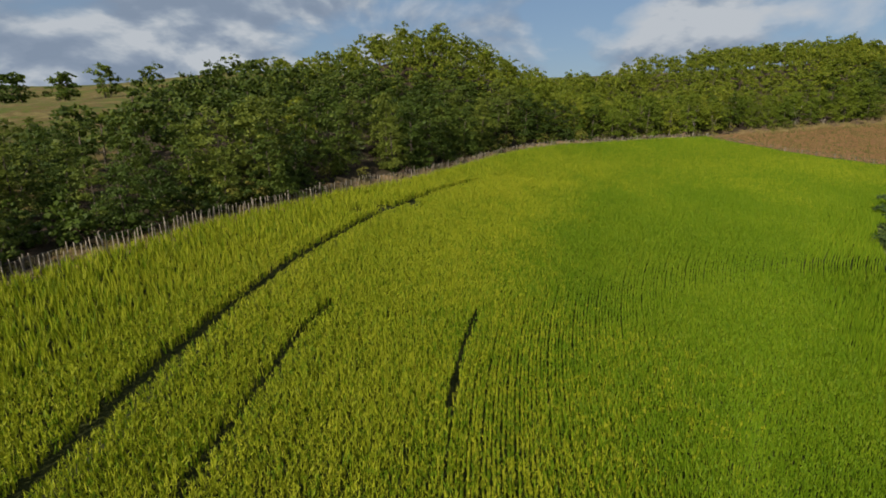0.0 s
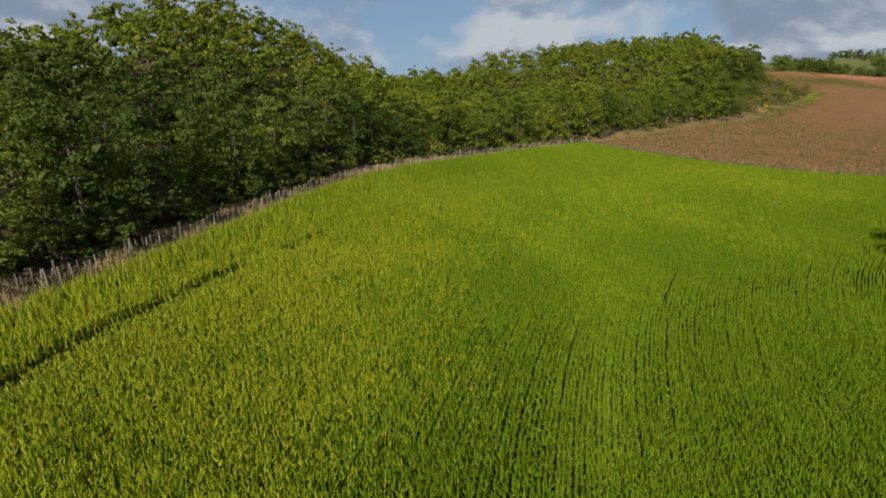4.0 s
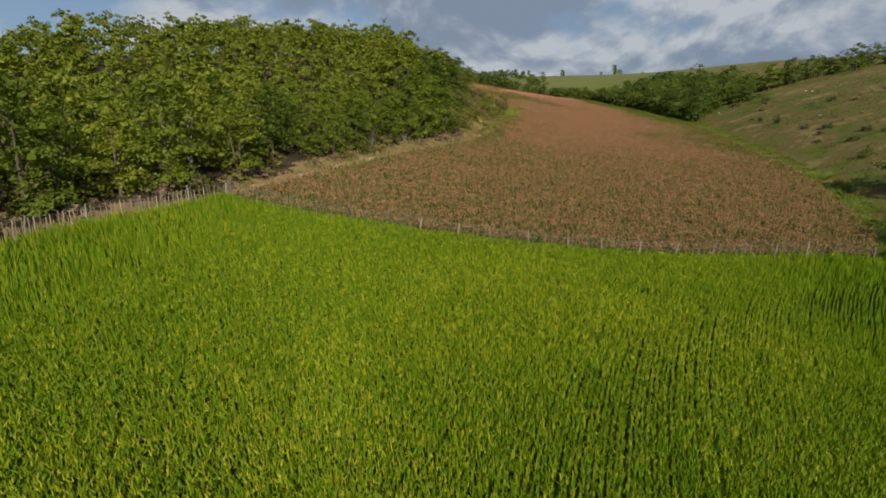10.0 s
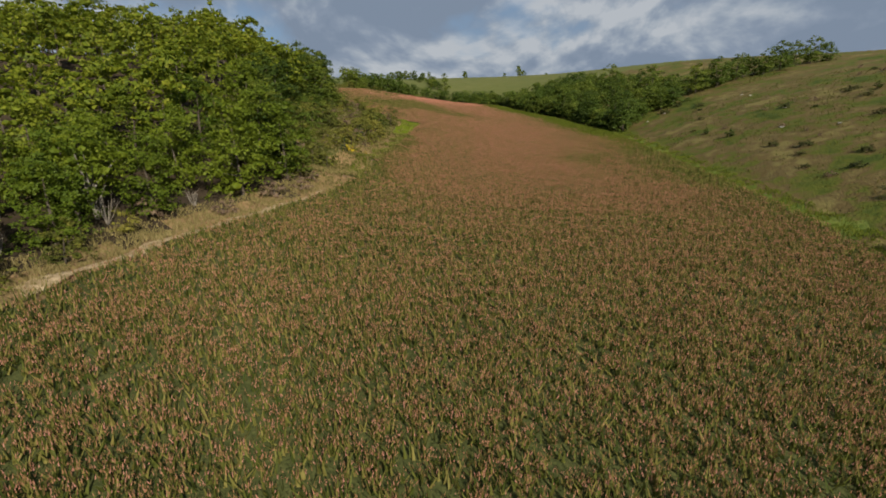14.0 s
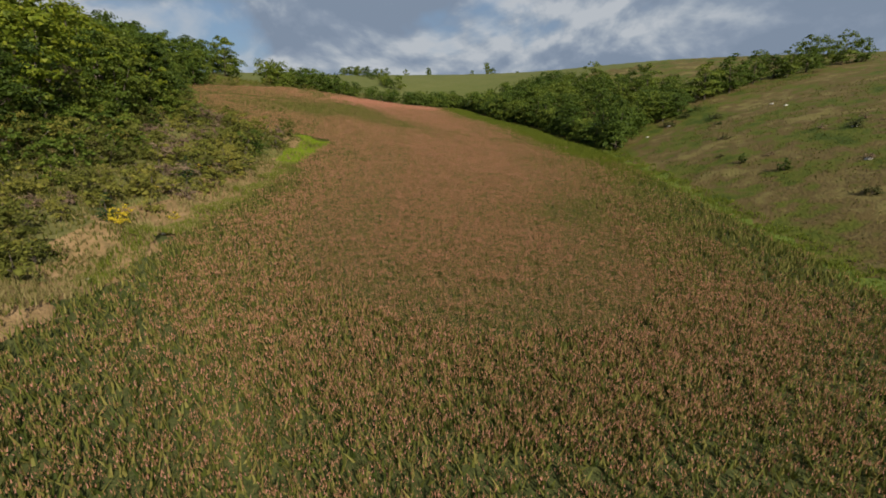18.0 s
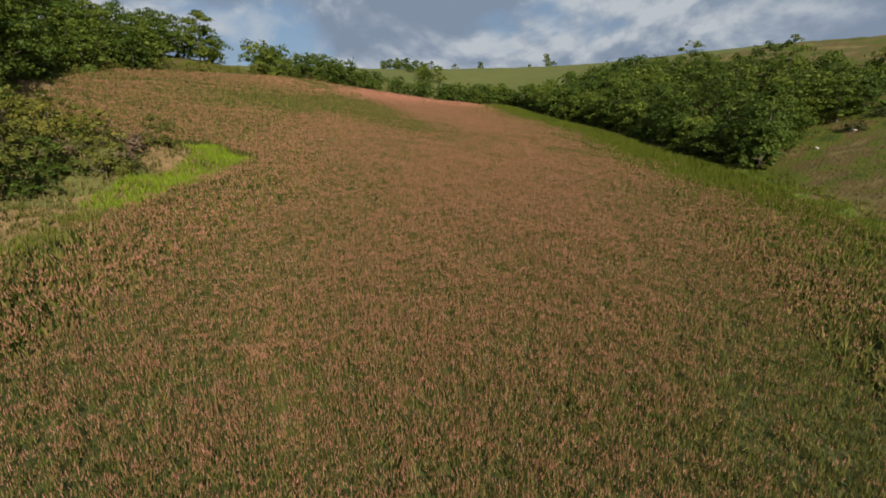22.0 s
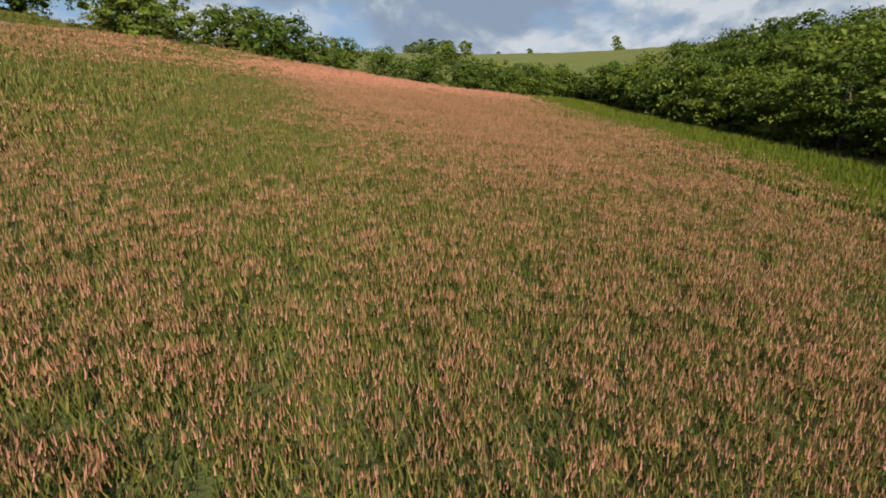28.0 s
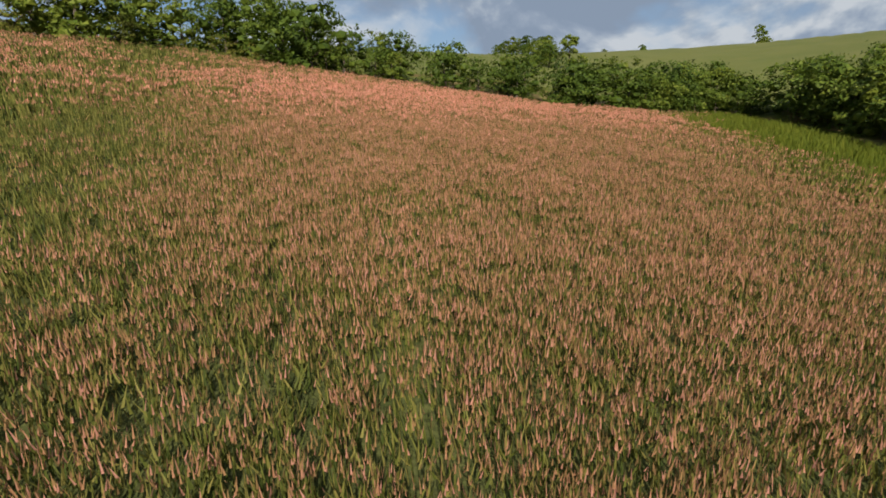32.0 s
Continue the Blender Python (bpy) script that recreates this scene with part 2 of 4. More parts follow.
M_HAY = material("dry_grass_blades", [(0.15, (0.11, 0.10, 0.032)), (0.5, (0.21, 0.17, 0.065)), (0.85, (0.33, 0.26, 0.12))], 0.7, 0.8, island=0.5, big=0.4, trans=0.2)
M_TURF = material("pasture_grass_blades", [(0.32, (0.046, 0.067, 0.006)), (0.47, (0.089, 0.101, 0.012)), (0.6, (0.120, 0.100, 0.024))], 0.5, 0.8, island=0.4, big=0.6, big_scale=0.15, trans=0.2)
M_DIRT = material("pale_trodden_earth", [(0.3, (0.25, 0.18, 0.10)), (0.7, (0.40, 0.31, 0.19))], 4, 0.95, 0.8, 14)
M_STONE = material("limestone", [(0.3, (0.30, 0.28, 0.24)), (0.7, (0.52, 0.49, 0.43))], 5, 0.95, 0.8, 14, obrand=0.3)
M_BARK = material("bark", [(0.3, (0.055, 0.042, 0.030)), (0.7, (0.15, 0.125, 0.095))], 9, 0.95, 0.8, 30)
M_PALEBARK = material("pale_grey_bark", [(0.3, (0.16, 0.14, 0.115)), (0.7, (0.36, 0.33, 0.28))], 9, 0.95, 0.8, 30)
M_POST = material("weathered_post_wood", [(0.3, (0.13, 0.11, 0.088)), (0.7, (0.30, 0.265, 0.22))], 12, 0.9, 0.6, 40, obrand=0.4)
M_PICKET = material("grey_picket_wood", [(0.3, (0.132, 0.110, 0.088)), (0.7, (0.374, 0.319, 0.253))], 12, 0.9, 0.6, 40, obrand=0.4)
M_WIRE = material("galvanised_wire", [(0.3, (0.09, 0.09, 0.085)), (0.7, (0.20, 0.195, 0.18))], 8, 0.5)


# ---- the lie of the land ----
POLY = (6.497, 8.672, 5.642, 0.724, 0.513, 3.476, -2.525, 0.93, -0.569, 2.326, -0.049, -0.858, -2.932, -1.196, 1.46)


def valley(x, y):
    """Crop-top height over the two fields: a gentle combe that climbs to the north-east."""
    x, y = np.asarray(x, float) / 65 - 0.9, np.asarray(y, float) / 65 - 0.9
    z, k = 0.0, 0
    for i in range(5):
        for j in range(5 - i):
            z = z + POLY[k] * x ** i * y ** j
            k += 1
    return z


# field outline: x, y, slope of the land outside it, height that it climbs to
WHEAT_LEFT = [(-15.5, -14, .04, 3), (-15.2, 4, .06, 4), (-13.7, 14.5, .07, 5), (-10.1, 22.6, .10, 7), (-6.2, 29.5, .18, 11), (-3.2, 33.8, .24, 14), (0.8, 40.2, .29, 16),
              (5, 47.3, .31, 17), (9, 52.8, .32, 17), (14, 57.5, .31, 15), (21, 61.5, .22, 10), (28, 64.8, .14, 8), (35.3, 66.8, .12, 8)]
CLOVER_LEFT = [(43.6, 69.7, .13, 9), (55, 72.2, .18, 11), (65, 73.1, .27, 13), (70, 75, .36, 15), (75.5, 77.2, .44, 15), (82.3, 79.7, .42, 13), (88, 82.5, .36, 11), (95.6, 85.9, .28, 8),
               (95.0, 88.9, .26, 7), (92.2, 90.6, .26, 7), (90.8, 93.5, .24, 7), (92.0, 99, .24, 7), (95.6, 105.5, .26, 8), (101.5, 110.4, .28, 9), (111, 112.1, .46, 9), (116.8, 112.9, .46, 9), (121.5, 114.6, .32, 8), (125.8, 115, .15, 8), (129, 112.5, .15, 10), (132.5, 110.7, .17, 18)]
FAR_EDGE = [(135.8, 108.2, .18, 26), (139, 104, .20, 28), (147, 102, .22, 30), (153.5, 100.6, .23, 30)]
CLOVER_RIGHT = [(151, 97, .24, 28), (143, 90.2, .24, 26), (138.2, 84.2, .28, 26), (133.6, 79.2, .32, 26), (123.5, 70.9, .38, 26), (118.5, 66.5, .41, 27), (103.6, 58.7, .42, 28), (90.1, 51.8, .40, 28), (78.4, 46.2, .36, 28),
                (70.4, 44.0, .30, 24), (60.5, 41.4, .22, 18), (54.5, 41.5, .14, 12)]
WHEAT_RIGHT = [(50.5, 38.3, .12, 10), (44, 37.2, .10, 8), (38, 35.8, .08, 7), (33.5, 34.6, .08, 6), (29.6, 32.4, .08, 6), (26.5, 28.5, .08, 6), (22.8, 23, .08, 6), (20, 15, .06, 5), (18, 4, .04, 4), (17, -14, .03, 3)]
DIVIDE = [(35.3, 66.8), (37.6, 61.9), (40.2, 57.9), (42.8, 53.9), (45.5, 50.6), (48.7, 47.2), (53.6, 43.2), (54.5, 41.5)]
OUTLINE = WHEAT_LEFT + CLOVER_LEFT + FAR_EDGE + CLOVER_RIGHT + WHEAT_RIGHT
FIELD = [(a, b) for a, b, *_ in OUTLINE]
LEFT_END = len(WHEAT_LEFT + CLOVER_LEFT)
RIGHT_START = LEFT_END + len(FAR_EDGE)
WHEAT_FIELD = [(a, b) for a, b, *_ in WHEAT_LEFT] + DIVIDE[1:] + [(a, b) for a, b, *_ in WHEAT_RIGHT]
CLOVER_FIELD = DIVIDE[::-1] + [(a, b) for a, b, *_ in CLOVER_LEFT + FAR_EDGE + CLOVER_RIGHT[:-1]]


def resample(line, step):
    out = []
    for p, q in zip(line[:-1], line[1:]):
        p, q = np.array(p, float), np.array(q, float)
        n = max(1, int(np.hypot(*(q - p)[:2]) / step))
        out += [p + (q - p) * k / n for k in range(n)]
    return np.array(out + [np.array(line[-1], float)])


def inside(poly, x, y):
    x, y = np.asarray(x, float), np.asarray(y, float)
    r = np.zeros(x.shape, bool)
    for (ax, ay), (bx, by) in zip(poly, poly[1:] + poly[:1]):
        hit = ((ay > y) != (by > y)) & (x < (bx - ax) * (y - ay) / ((by - ay) or 1e-9) + ax)
        r ^= hit
    return r


def gap(line, x, y):
    """Distance to a polyline."""
    x, y = np.asarray(x, float), np.asarray(y, float)
    best = np.full(x.shape, 1e9)
    for p, q in zip(line[:-1], line[1:]):
        ax, ay, bx, by = p[0], p[1], q[0], q[1]
        l2 = (bx - ax) ** 2 + (by - ay) ** 2
        s = np.clip(((x - ax) * (bx - ax) + (y - ay) * (by - ay)) / l2, 0, 1)
        best = np.minimum(best, np.hypot(x - ax - s * (bx - ax), y - ay - s * (by - ay)))
    return best


RIM = resample(OUTLINE + OUTLINE[:1], 3.0)
RIM_Z = valley(RIM[:, 0], RIM[:, 1])
CROP = 0.5
# broad hills beyond the rim: x, y, height, radius
HILLS = [(-60, 70, 1.0, 30), (-52, 135, 5, 42), (-2, 80, 7, 14.5), (54, 98, 2.2, 20), (84, 104, 3.0, 14), (205, 68, 2.6, 36), (-80, 96, -4.2, 42), (218, 128, 2.3, 62)]


def land(x, y):
    """Height of the bare ground anywhere."""
    x, y = np.atleast_1d(np.asarray(x, float)), np.atleast_1d(np.asarray(y, float))
    out = np.empty(x.shape)
    for s in range(0, x.size, 8000):
        px, py = x[s:s + 8000], y[s:s + 8000]
        ins = inside(FIELD, px, py)
        d = np.hypot(px[:, None] - RIM[None, :, 0], py[:, None] - RIM[None, :, 1])
        w = 1 / (d + 0.3) ** 4
        w /= w.sum(1, keepdims=True)
        base, slope, top = w @ RIM_Z, w @ RIM[:, 2], w @ RIM[:, 3]
        near = d.min(1)
        near = np.maximum(near - 1.5, 0)
        rise = top * (1 - np.exp(-slope * near / top))
        for hx, hy, hh, hr in HILLS:
            rise = rise + hh * np.exp(-((px - hx) ** 2 + (py - hy) ** 2) / hr ** 2) * np.minimum(1, near / 10)
        fade = np.clip((near - 150) / 500, 0, 1)
        rise = rise * (1 - 0.3 * fade)
        out[s:s + 8000] = np.where(ins, valley(px, py), base + rise) - CROP
    return out


def fbm(x, y, scale, seed=1, octaves=3):
    """Smooth value noise about zero, roughly -1 to 1."""
    out, amp = 0.0, 1.0
    for o in range(octaves):
        u, v = np.asarray(x, float) * scale + 17.3 * o, np.asarray(y, float) * scale - 9.1 * o
        i, j = np.floor(u), np.floor(v)
        a, b = u - i, v - j
        a, b = a * a * (3 - 2 * a), b * b * (3 - 2 * b)

        def h(p, q):
            s = np.sin(p * 127.1 + q * 311.7 + seed * 74.7) * 43758.5453
            return (s - np.floor(s)) * 2 - 1
        out = out + amp * ((h(i, j) * (1 - a) + h(i + 1, j) * a) * (1 - b) + (h(i, j + 1) * (1 - a) + h(i + 1, j + 1) * a) * b)
        amp, scale = amp * 0.5, scale * 2.1
    return out / 1.4


def ground_z(x, y):
    return float(land([x], [y])[0])


def mesh_from(name, verts, faces, mats, index=None, smooth=False):
    """A mesh from numpy vertices and equal-sided faces."""
    me = bpy.data.meshes.new(name)
    verts, faces = np.asarray(verts, np.float32), np.asarray(faces, np.int32)
    n, k = faces.shape
    me.vertices.add(len(verts))
    me.vertices.foreach_set("co", verts.ravel())
    me.loops.add(n * k)
    me.loops.foreach_set("vertex_index", faces.ravel())
    me.polygons.add(n)
    me.polygons.foreach_set("loop_start", np.arange(n, dtype=np.int32) * k)
    for m in mats:
        me.materials.append(m)
    if index is not None:
        me.polygons.foreach_set("material_index", np.asarray(index, np.int32))
    me.polygons.foreach_set("use_smooth", np.full(n, smooth))
    me.update(calc_edges=True)
    return me


def grown(a, b, step, far, k=1.25):
    inner = list(np.arange(a, b + step / 2, step))
    lo, hi, s = [], [], step
    v = a
    while v > a - far:
        s *= k; v -= s; lo.append(v)
    v, s = b, step
    while v < b + far:
        s *= k; v += s; hi.append(v)
    return np.array(lo[::-1] + inner + hi)


gx, gy = grown(-45, 175, 0.9, 2500, 1.2), grown(-16, 150, 0.9, 2500, 1.2)
X, Y = np.meshgrid(gx, gy)
Z = land(X.ravel(), Y.ravel())
rough = np.random.RandomState(4).normal(0, 0.05, Z.shape)
Z = np.where(inside(FIELD, X.ravel(), Y.ravel()), Z, Z + rough)
nx, ny = len(gx), len(gy)
ii = (np.arange(ny - 1)[:, None] * nx + np.arange(nx - 1)[None, :]).ravel()
quads = np.stack([ii, ii + 1, ii + nx + 1, ii + nx], 1)
cx = ((gx[:-1] + gx[1:]) / 2)[None, :].repeat(ny - 1, 0).ravel()
cy = ((gy[:-1] + gy[1:]) / 2)[:, None].repeat(nx - 1, 1).ravel()
dl = gap(FIELD[:LEFT_END], cx, cy)
in_w, in_c = inside(WHEAT_FIELD, cx, cy), inside(CLOVER_FIELD, cx, cy)
dw = np.where(in_w | in_c, 0, gap(FIELD + FIELD[:1], cx, cy))
# woods cover the slope that rises from the left-hand rim; pasture the other one
WOODS = [(-15.5, 2), (-13.7, 14.5), (-3.2, 33.8), (9, 52.8), (28, 64.8), (43.6, 69.7), (65, 73.1), (66, 76.5), (71, 80), (78, 85.5), (83, 90), (88.4, 93.2), (89.6, 99.5), (93.2, 106.8), (97, 112), (90, 128), (62, 125), (30, 112), (-5, 92), (-24, 70), (-27, 45), (-19, 25), (-17.6, 16), (-17, 6)]
HEATH = [(66, 73.6), (70.5, 75.2), (75.5, 77.2), (82.3, 79.7), (88, 82.5), (95.4, 86), (94.8, 88.6), (91.9, 90.3), (89.6, 92.8), (84, 90), (79, 87.4), (74, 86.2), (70, 83.5), (65, 78)]
wob = fbm(cx, cy, 0.35) * 1.6
in_woods, in_heath = inside(WOODS, cx, cy), inside(HEATH, cx, cy)
far = cx + cy > 258 + wob * 4
dr = gap(FIELD[RIGHT_START:], cx, cy)
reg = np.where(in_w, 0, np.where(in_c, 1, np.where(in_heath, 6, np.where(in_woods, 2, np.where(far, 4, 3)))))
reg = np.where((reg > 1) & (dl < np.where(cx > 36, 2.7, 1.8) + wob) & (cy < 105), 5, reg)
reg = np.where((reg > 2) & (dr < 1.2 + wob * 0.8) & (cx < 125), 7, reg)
ground = new("ground", mesh_from("ground", np.stack([X.ravel(), Y.ravel(), Z], 1), quads, [M_SHADED_SOIL, M_CLOVER_SOIL, M_WOOD_FLOOR, M_PASTURE, M_FARFIELD, M_VERGE, M_HEATHSOIL, M_GREENVERGE], reg, True))
tagged(ground, "rolling ground of a grassy combe with two crop fields and wooded slopes", "ground", kind="structure")


# ---- crops ----
def scatter(poly, per_m2, rng):
    p = np.array(poly)
    (x0, y0), (x1, y1) = p.min(0), p.max(0)
    n = int((x1 - x0) * (y1 - y0) * per_m2)
    x, y = rng.uniform(x0, x1, n), rng.uniform(y0, y1, n)
    k = inside(poly, x, y)
    return x[k], y[k]
ROW_C = (45.8, 5.3)     # the drill rows are arcs about this place
rng = np.random.RandomState(11)
ROW = 0.118
nth, aa = [], []
for k in range(int(28 / ROW), int(68 / ROW)):
    a_ = np.arange(1.0, 3.7, 0.066 / (k * ROW))
    aa.append(a_ + rng.uniform(-0.024, 0.024, a_.shape) / (k * ROW))
    nth.append(np.full(a_.shape, float(k)))
nth, aa = np.concatenate(nth), np.concatenate(aa)
rr = nth * ROW
k = inside(WHEAT_FIELD, ROW_C[0] + np.cos(aa) * rr, ROW_C[1] + np.sin(aa) * rr)
nth, aa, rr = nth[k], aa[k], rr[k]
wx, wy = ROW_C[0] + np.cos(aa) * rr, ROW_C[1] + np.sin(aa) * rr
# rows blur where the drill overlapped along the headland
loose = np.clip((rr - 45) / 6, 0, 1) * 0.05 + 0.009
snap = nth * ROW + 0.016 * np.sin(nth * 12.9898) * np.sin(nth * 4.1414) + 0.012 * fbm(aa * 40, nth, 1.0, 9) + rng.normal(0, 1, rr.shape) * loose
wx, wy = ROW_C[0] + np.cos(aa) * snap, ROW_C[1] + np.sin(aa) * snap
sway = fbm(wx, wy, 0.5, 3) * 0.12
keep = (np.abs(snap - 53.8 - sway) > 0.25) | (wy > 40 + fbm(wx, wy, 1.3) * 6)
keep &= ~((np.abs(snap - 51.05 - sway) < 0.14) & (wy > 8) & (wy < 16.5)) & ~((np.abs(snap - 46.0) < 0.1) & (wy > 11.5) & (wy < 17.5))
keep &= ~((np.abs(snap - 40.05) < 0.07) & (wx > 17.5) & (wx < 20.9))
HOLLOWS = [(41.4, 48.2, 0.27), (41.5, 46.1, 0.22), (38.9, 45.1, 0.12), (20.4, 36.9, 0.14), (12.6, 45.6, 0.3), (5.4, 39.2, 0.22), (9.2, 43.0, 0.2), (-3.4, 28.2, 0.6), (-4.6, 27.0, 0.4), (-1.6, 29.4, 0.5), (21.5, 39.2, 0.16)]
for hx, hy, hr in HOLLOWS:
    keep &= (np.hypot(wx - hx, wy - hy) > hr * rng.uniform(0.7, 1.25, wx.shape)) | (rng.uniform(0, 1, wx.shape) < 0.1)
keep &= inside(WHEAT_FIELD, wx, wy) & (wy > -8) & (gap(DIVIDE, wx, wy) > 0.25)
wx, wy = wx[keep], wy[keep]
tall = 1 + 0.13 * fbm(wx, wy, 0.45, 2) + 0.06 * fbm(wx, wy, 2.2, 5)
for hx, hy, hr in HOLLOWS:
    tall = np.where(np.hypot(wx - hx, wy - hy) < hr, 0.5, tall)
wz = land(wx, wy)
lean_ = 0.10 + np.clip((np.hypot(wx - ROW_C[0], wy - ROW_C[1]) - 45) / 5, 0, 1) * 0.38


def blades(px, py, pz, count, length, width, lean, rng, drift=(0.0, 0.0), lo=0.75, hi=1.2, spread=0.0):
    """Triangular blades, `count` at each place, leaning every way and a little down the wind."""
    n = len(px) * count
    x, y, z = np.repeat(px, count), np.repeat(py, count), np.repeat(pz, count)
    l = np.repeat(np.broadcast_to(length, px.shape), count) * rng.uniform(lo, hi, n)
    a, b = rng.uniform(0, 2 * np.pi, n), rng.uniform(0, 1, n) * np.repeat(np.broadcast_to(lean, px.shape), count)
    x, y = x + rng.normal(0, width * 0.25 + spread, n), y + rng.normal(0, width * 0.25 + spread, n)
    tip = np.stack([x + (np.cos(a) * np.sin(b) + drift[0]) * l, y + (np.sin(a) * np.sin(b) + drift[1]) * l, z + np.cos(b) * l], 1)
    s = rng.uniform(0, 2 * np.pi, n)
    ox, oy = np.cos(s) * width / 2, np.sin(s) * width / 2
    v = np.stack([np.stack([x - ox, y - oy, z], 1), np.stack([x + ox, y + oy, z], 1), tip], 1).reshape(-1, 3)
    return v, np.arange(n * 3).reshape(-1, 3)


def joined(name, pieces, mats):
    """One mesh of (vertices, faces, material index) pieces."""
    vs, fs, ms, base = [], [], [], 0
    for v, f, m in pieces:
        vs.append(v); fs.append(f + base); ms.append(np.full(len(f), m))
        base += len(v)
    return new(name, mesh_from(name, np.concatenate(vs), np.concatenate(fs), mats, np.concatenate(ms)))


wr = np.hypot(wx - ROW_C[0], wy - ROW_C[1])
# light strip on the wheat put into colour: fewer headland blades along it
light_band = np.exp(-gap([(11, 21), (15.5, 37), (21, 50), (27, 59)], wx, wy) ** 2 / 50)
head = rng.uniform(0, 1, wx.shape) < np.clip((wr - 37) / 13 + 0.35 * fbm(wx, wy, 0.3, 6) - 0.5 * light_band, 0, 0.85) * np.clip((60 - wy) / 22, 0.2, 1)
close = gap([(0, 6), (3, 16), (9, 30), (19.3, 42), (32, 49), (41.9, 54)], wx, wy) < 11
pieces = []
for sel, mi in ((head, 1), (~head, 0)):
    for zone, n_, w_ in ((close, 1, 0.05), (~close & (rng.uniform(0, 1, wx.shape) < 0.6), 3, 0.045)):
        q = sel & zone
        v, f = blades(wx[q], wy[q], wz[q] + 0.12, n_, np.where(zone[q] & close[q], 0.37, 0.41) * tall[q], w_, lean_[q], rng, (-0.04, 0.03), 0.8, 1.2)
        pieces.append((v, f, mi))
    q = sel & close
    v, f = blades(wx[q], wy[q], wz[q] + 0.40 * tall[q], 4, 0.115 * tall[q], 0.03, lean_[q] + 0.6, rng, (-0.05, 0.04), 0.5, 1.5, 0.017)
    pieces.append((v, f, mi))
wheat = joined("wheat_crop", pieces, [M_WHEAT, M_WHEAT_HEAD])
tagged(wheat, "ripening green wheat drilled in curved rows", "wheat", kind="stuff")

# sainfoin: thick where the camera comes down to it, thinner elsewhere
LOW_PATH = [(82, 67), (96, 73.2), (104, 77.6), (110, 81.6), (116, 86), (119, 89.5), (125, 96)]
sx, sy = scatter(CLOVER_FIELD, 140, rng)
dlow = gap(LOW_PATH, sx, sy)
share = np.where(dlow < 4.5, 1.0, np.where(dlow < 8, 0.7, np.where(dlow < 13, 0.44, 0.27)))
edge_r, edge_l = gap(FIELD[RIGHT_START:RIGHT_START + 13], sx, sy), gap(FIELD[13:LEFT_END], sx, sy)
k = rng.uniform(0, 1, sx.shape) < share
# the fence line stays bare
k &= gap(DIVIDE, sx, sy) > 0.25
sx, sy, dlow, edge_r, edge_l = sx[k], sy[k], dlow[k], edge_r[k], edge_l[k]
sz = land(sx, sy)
hgt = 1 + 0.2 * fbm(sx, sy, 0.6, 7) + 0.12 * fbm(sx, sy, 2.5, 8)
hgt *= np.where((gap([(106.2, 85), (107.7, 82.9), (108.6, 78)], sx, sy) < 0.2) | (gap([(97.5, 106), (104, 106.5), (112, 104)], sx, sy) < 0.3) | (gap([(118, 76), (121, 78), (124, 82)], sx, sy) < 0.3), 0.45, 1)
bloom = 0.74 + 0.28 * np.clip((90 - sx) / 18, 0, 1) + 0.52 * fbm(sx, sy, 0.11, 21) + 0.30 * fbm(sx, sy, 0.6, 22)
bloom -= np.clip(1 - edge_r / 12, 0, 1) * np.where(sx < 100, 0.7, 0.8) + np.clip(1 - edge_l / 2.5, 0, 1) * np.where(sx < 86, 0.6, 0.1) + np.clip(1 - edge_l / 8, 0, 1) * 0.3 * (sx < 80)
bloom += np.exp(-gap([(106, 92), (124, 99), (138, 104)], sx, sy) ** 2 / 40) * 0.55
bloom -= np.exp(-((sx - 107) ** 2 + (sy - 98) ** 2) / 60) * 0.5
bloom -= np.exp(-gap([(113.6, 90), (116.5, 96), (119, 105), (123, 113.5)], sx, sy) ** 2 / 26) * 0.78
bloom += np.exp(-gap([(125, 94), (133, 104), (137, 110)], sx, sy) ** 2 / 30) * 0.4
bloom -= np.exp(-((sx - 112) ** 2 + (sy - 93) ** 2) / 80) * 0.45
aside = ((sy - 77.6) * 15 - (sx - 104) * 12) / 19.2
bloom -= 0.12 * np.exp(-(aside - 6) ** 2 / 45) * np.clip((sx - 98) / 8, 0, 1) * (1 + 0.6 * fbm(sx, sy, 0.25, 24))
near_ = dlow < 8
fl = rng.uniform(0, 1, sx.shape) < np.clip(bloom + 0.18, 0.06, 0.97)
parts_ = []
lush = (rng.uniform(0, 1, sx.shape) < np.clip((7.6 - edge_r + fbm(sx, sy, 0.4, 23) * 1.5) / 3.5, 0, 1) * np.clip((sx - 100) / 14, 0, 1))
fl &= ~lush
for q, n_ in ((near_ & fl, 3), (near_ & ~fl & ~lush, 5)):
    v, f = blades(sx[q], sy[q], sz[q] + 0.03, 1, 0.35 * hgt[q], 0.014, 0.35, rng, (-0.05, 0.04), 0.75, 1.15, 0.03)
    parts_.append((v, f, 0))
    v, f = blades(sx[q], sy[q], sz[q] + (0.06 + rng.uniform(0, 0.14, q.sum())) * hgt[q], n_, 0.15, 0.021, 0.7, rng, (-0.05, 0.04), 0.6, 1.3, 0.035)
    parts_.append((v, f, 0))
v, f = blades(sx[lush], sy[lush], sz[lush] + 0.03, 4, 0.40 * hgt[lush], 0.05, 0.75, rng, (-0.05, 0.04))
parts_.append((v, f, 2))
q = near_ & fl
v, f = blades(sx[q], sy[q], sz[q] + 0.34 * hgt[q] + rng.normal(0, 0.035, q.sum()), 7, 0.074, 0.0125, 0.38, rng, (0.0, 0.0), 0.5, 1.5, 0.055)
parts_.append((v, f, 1))
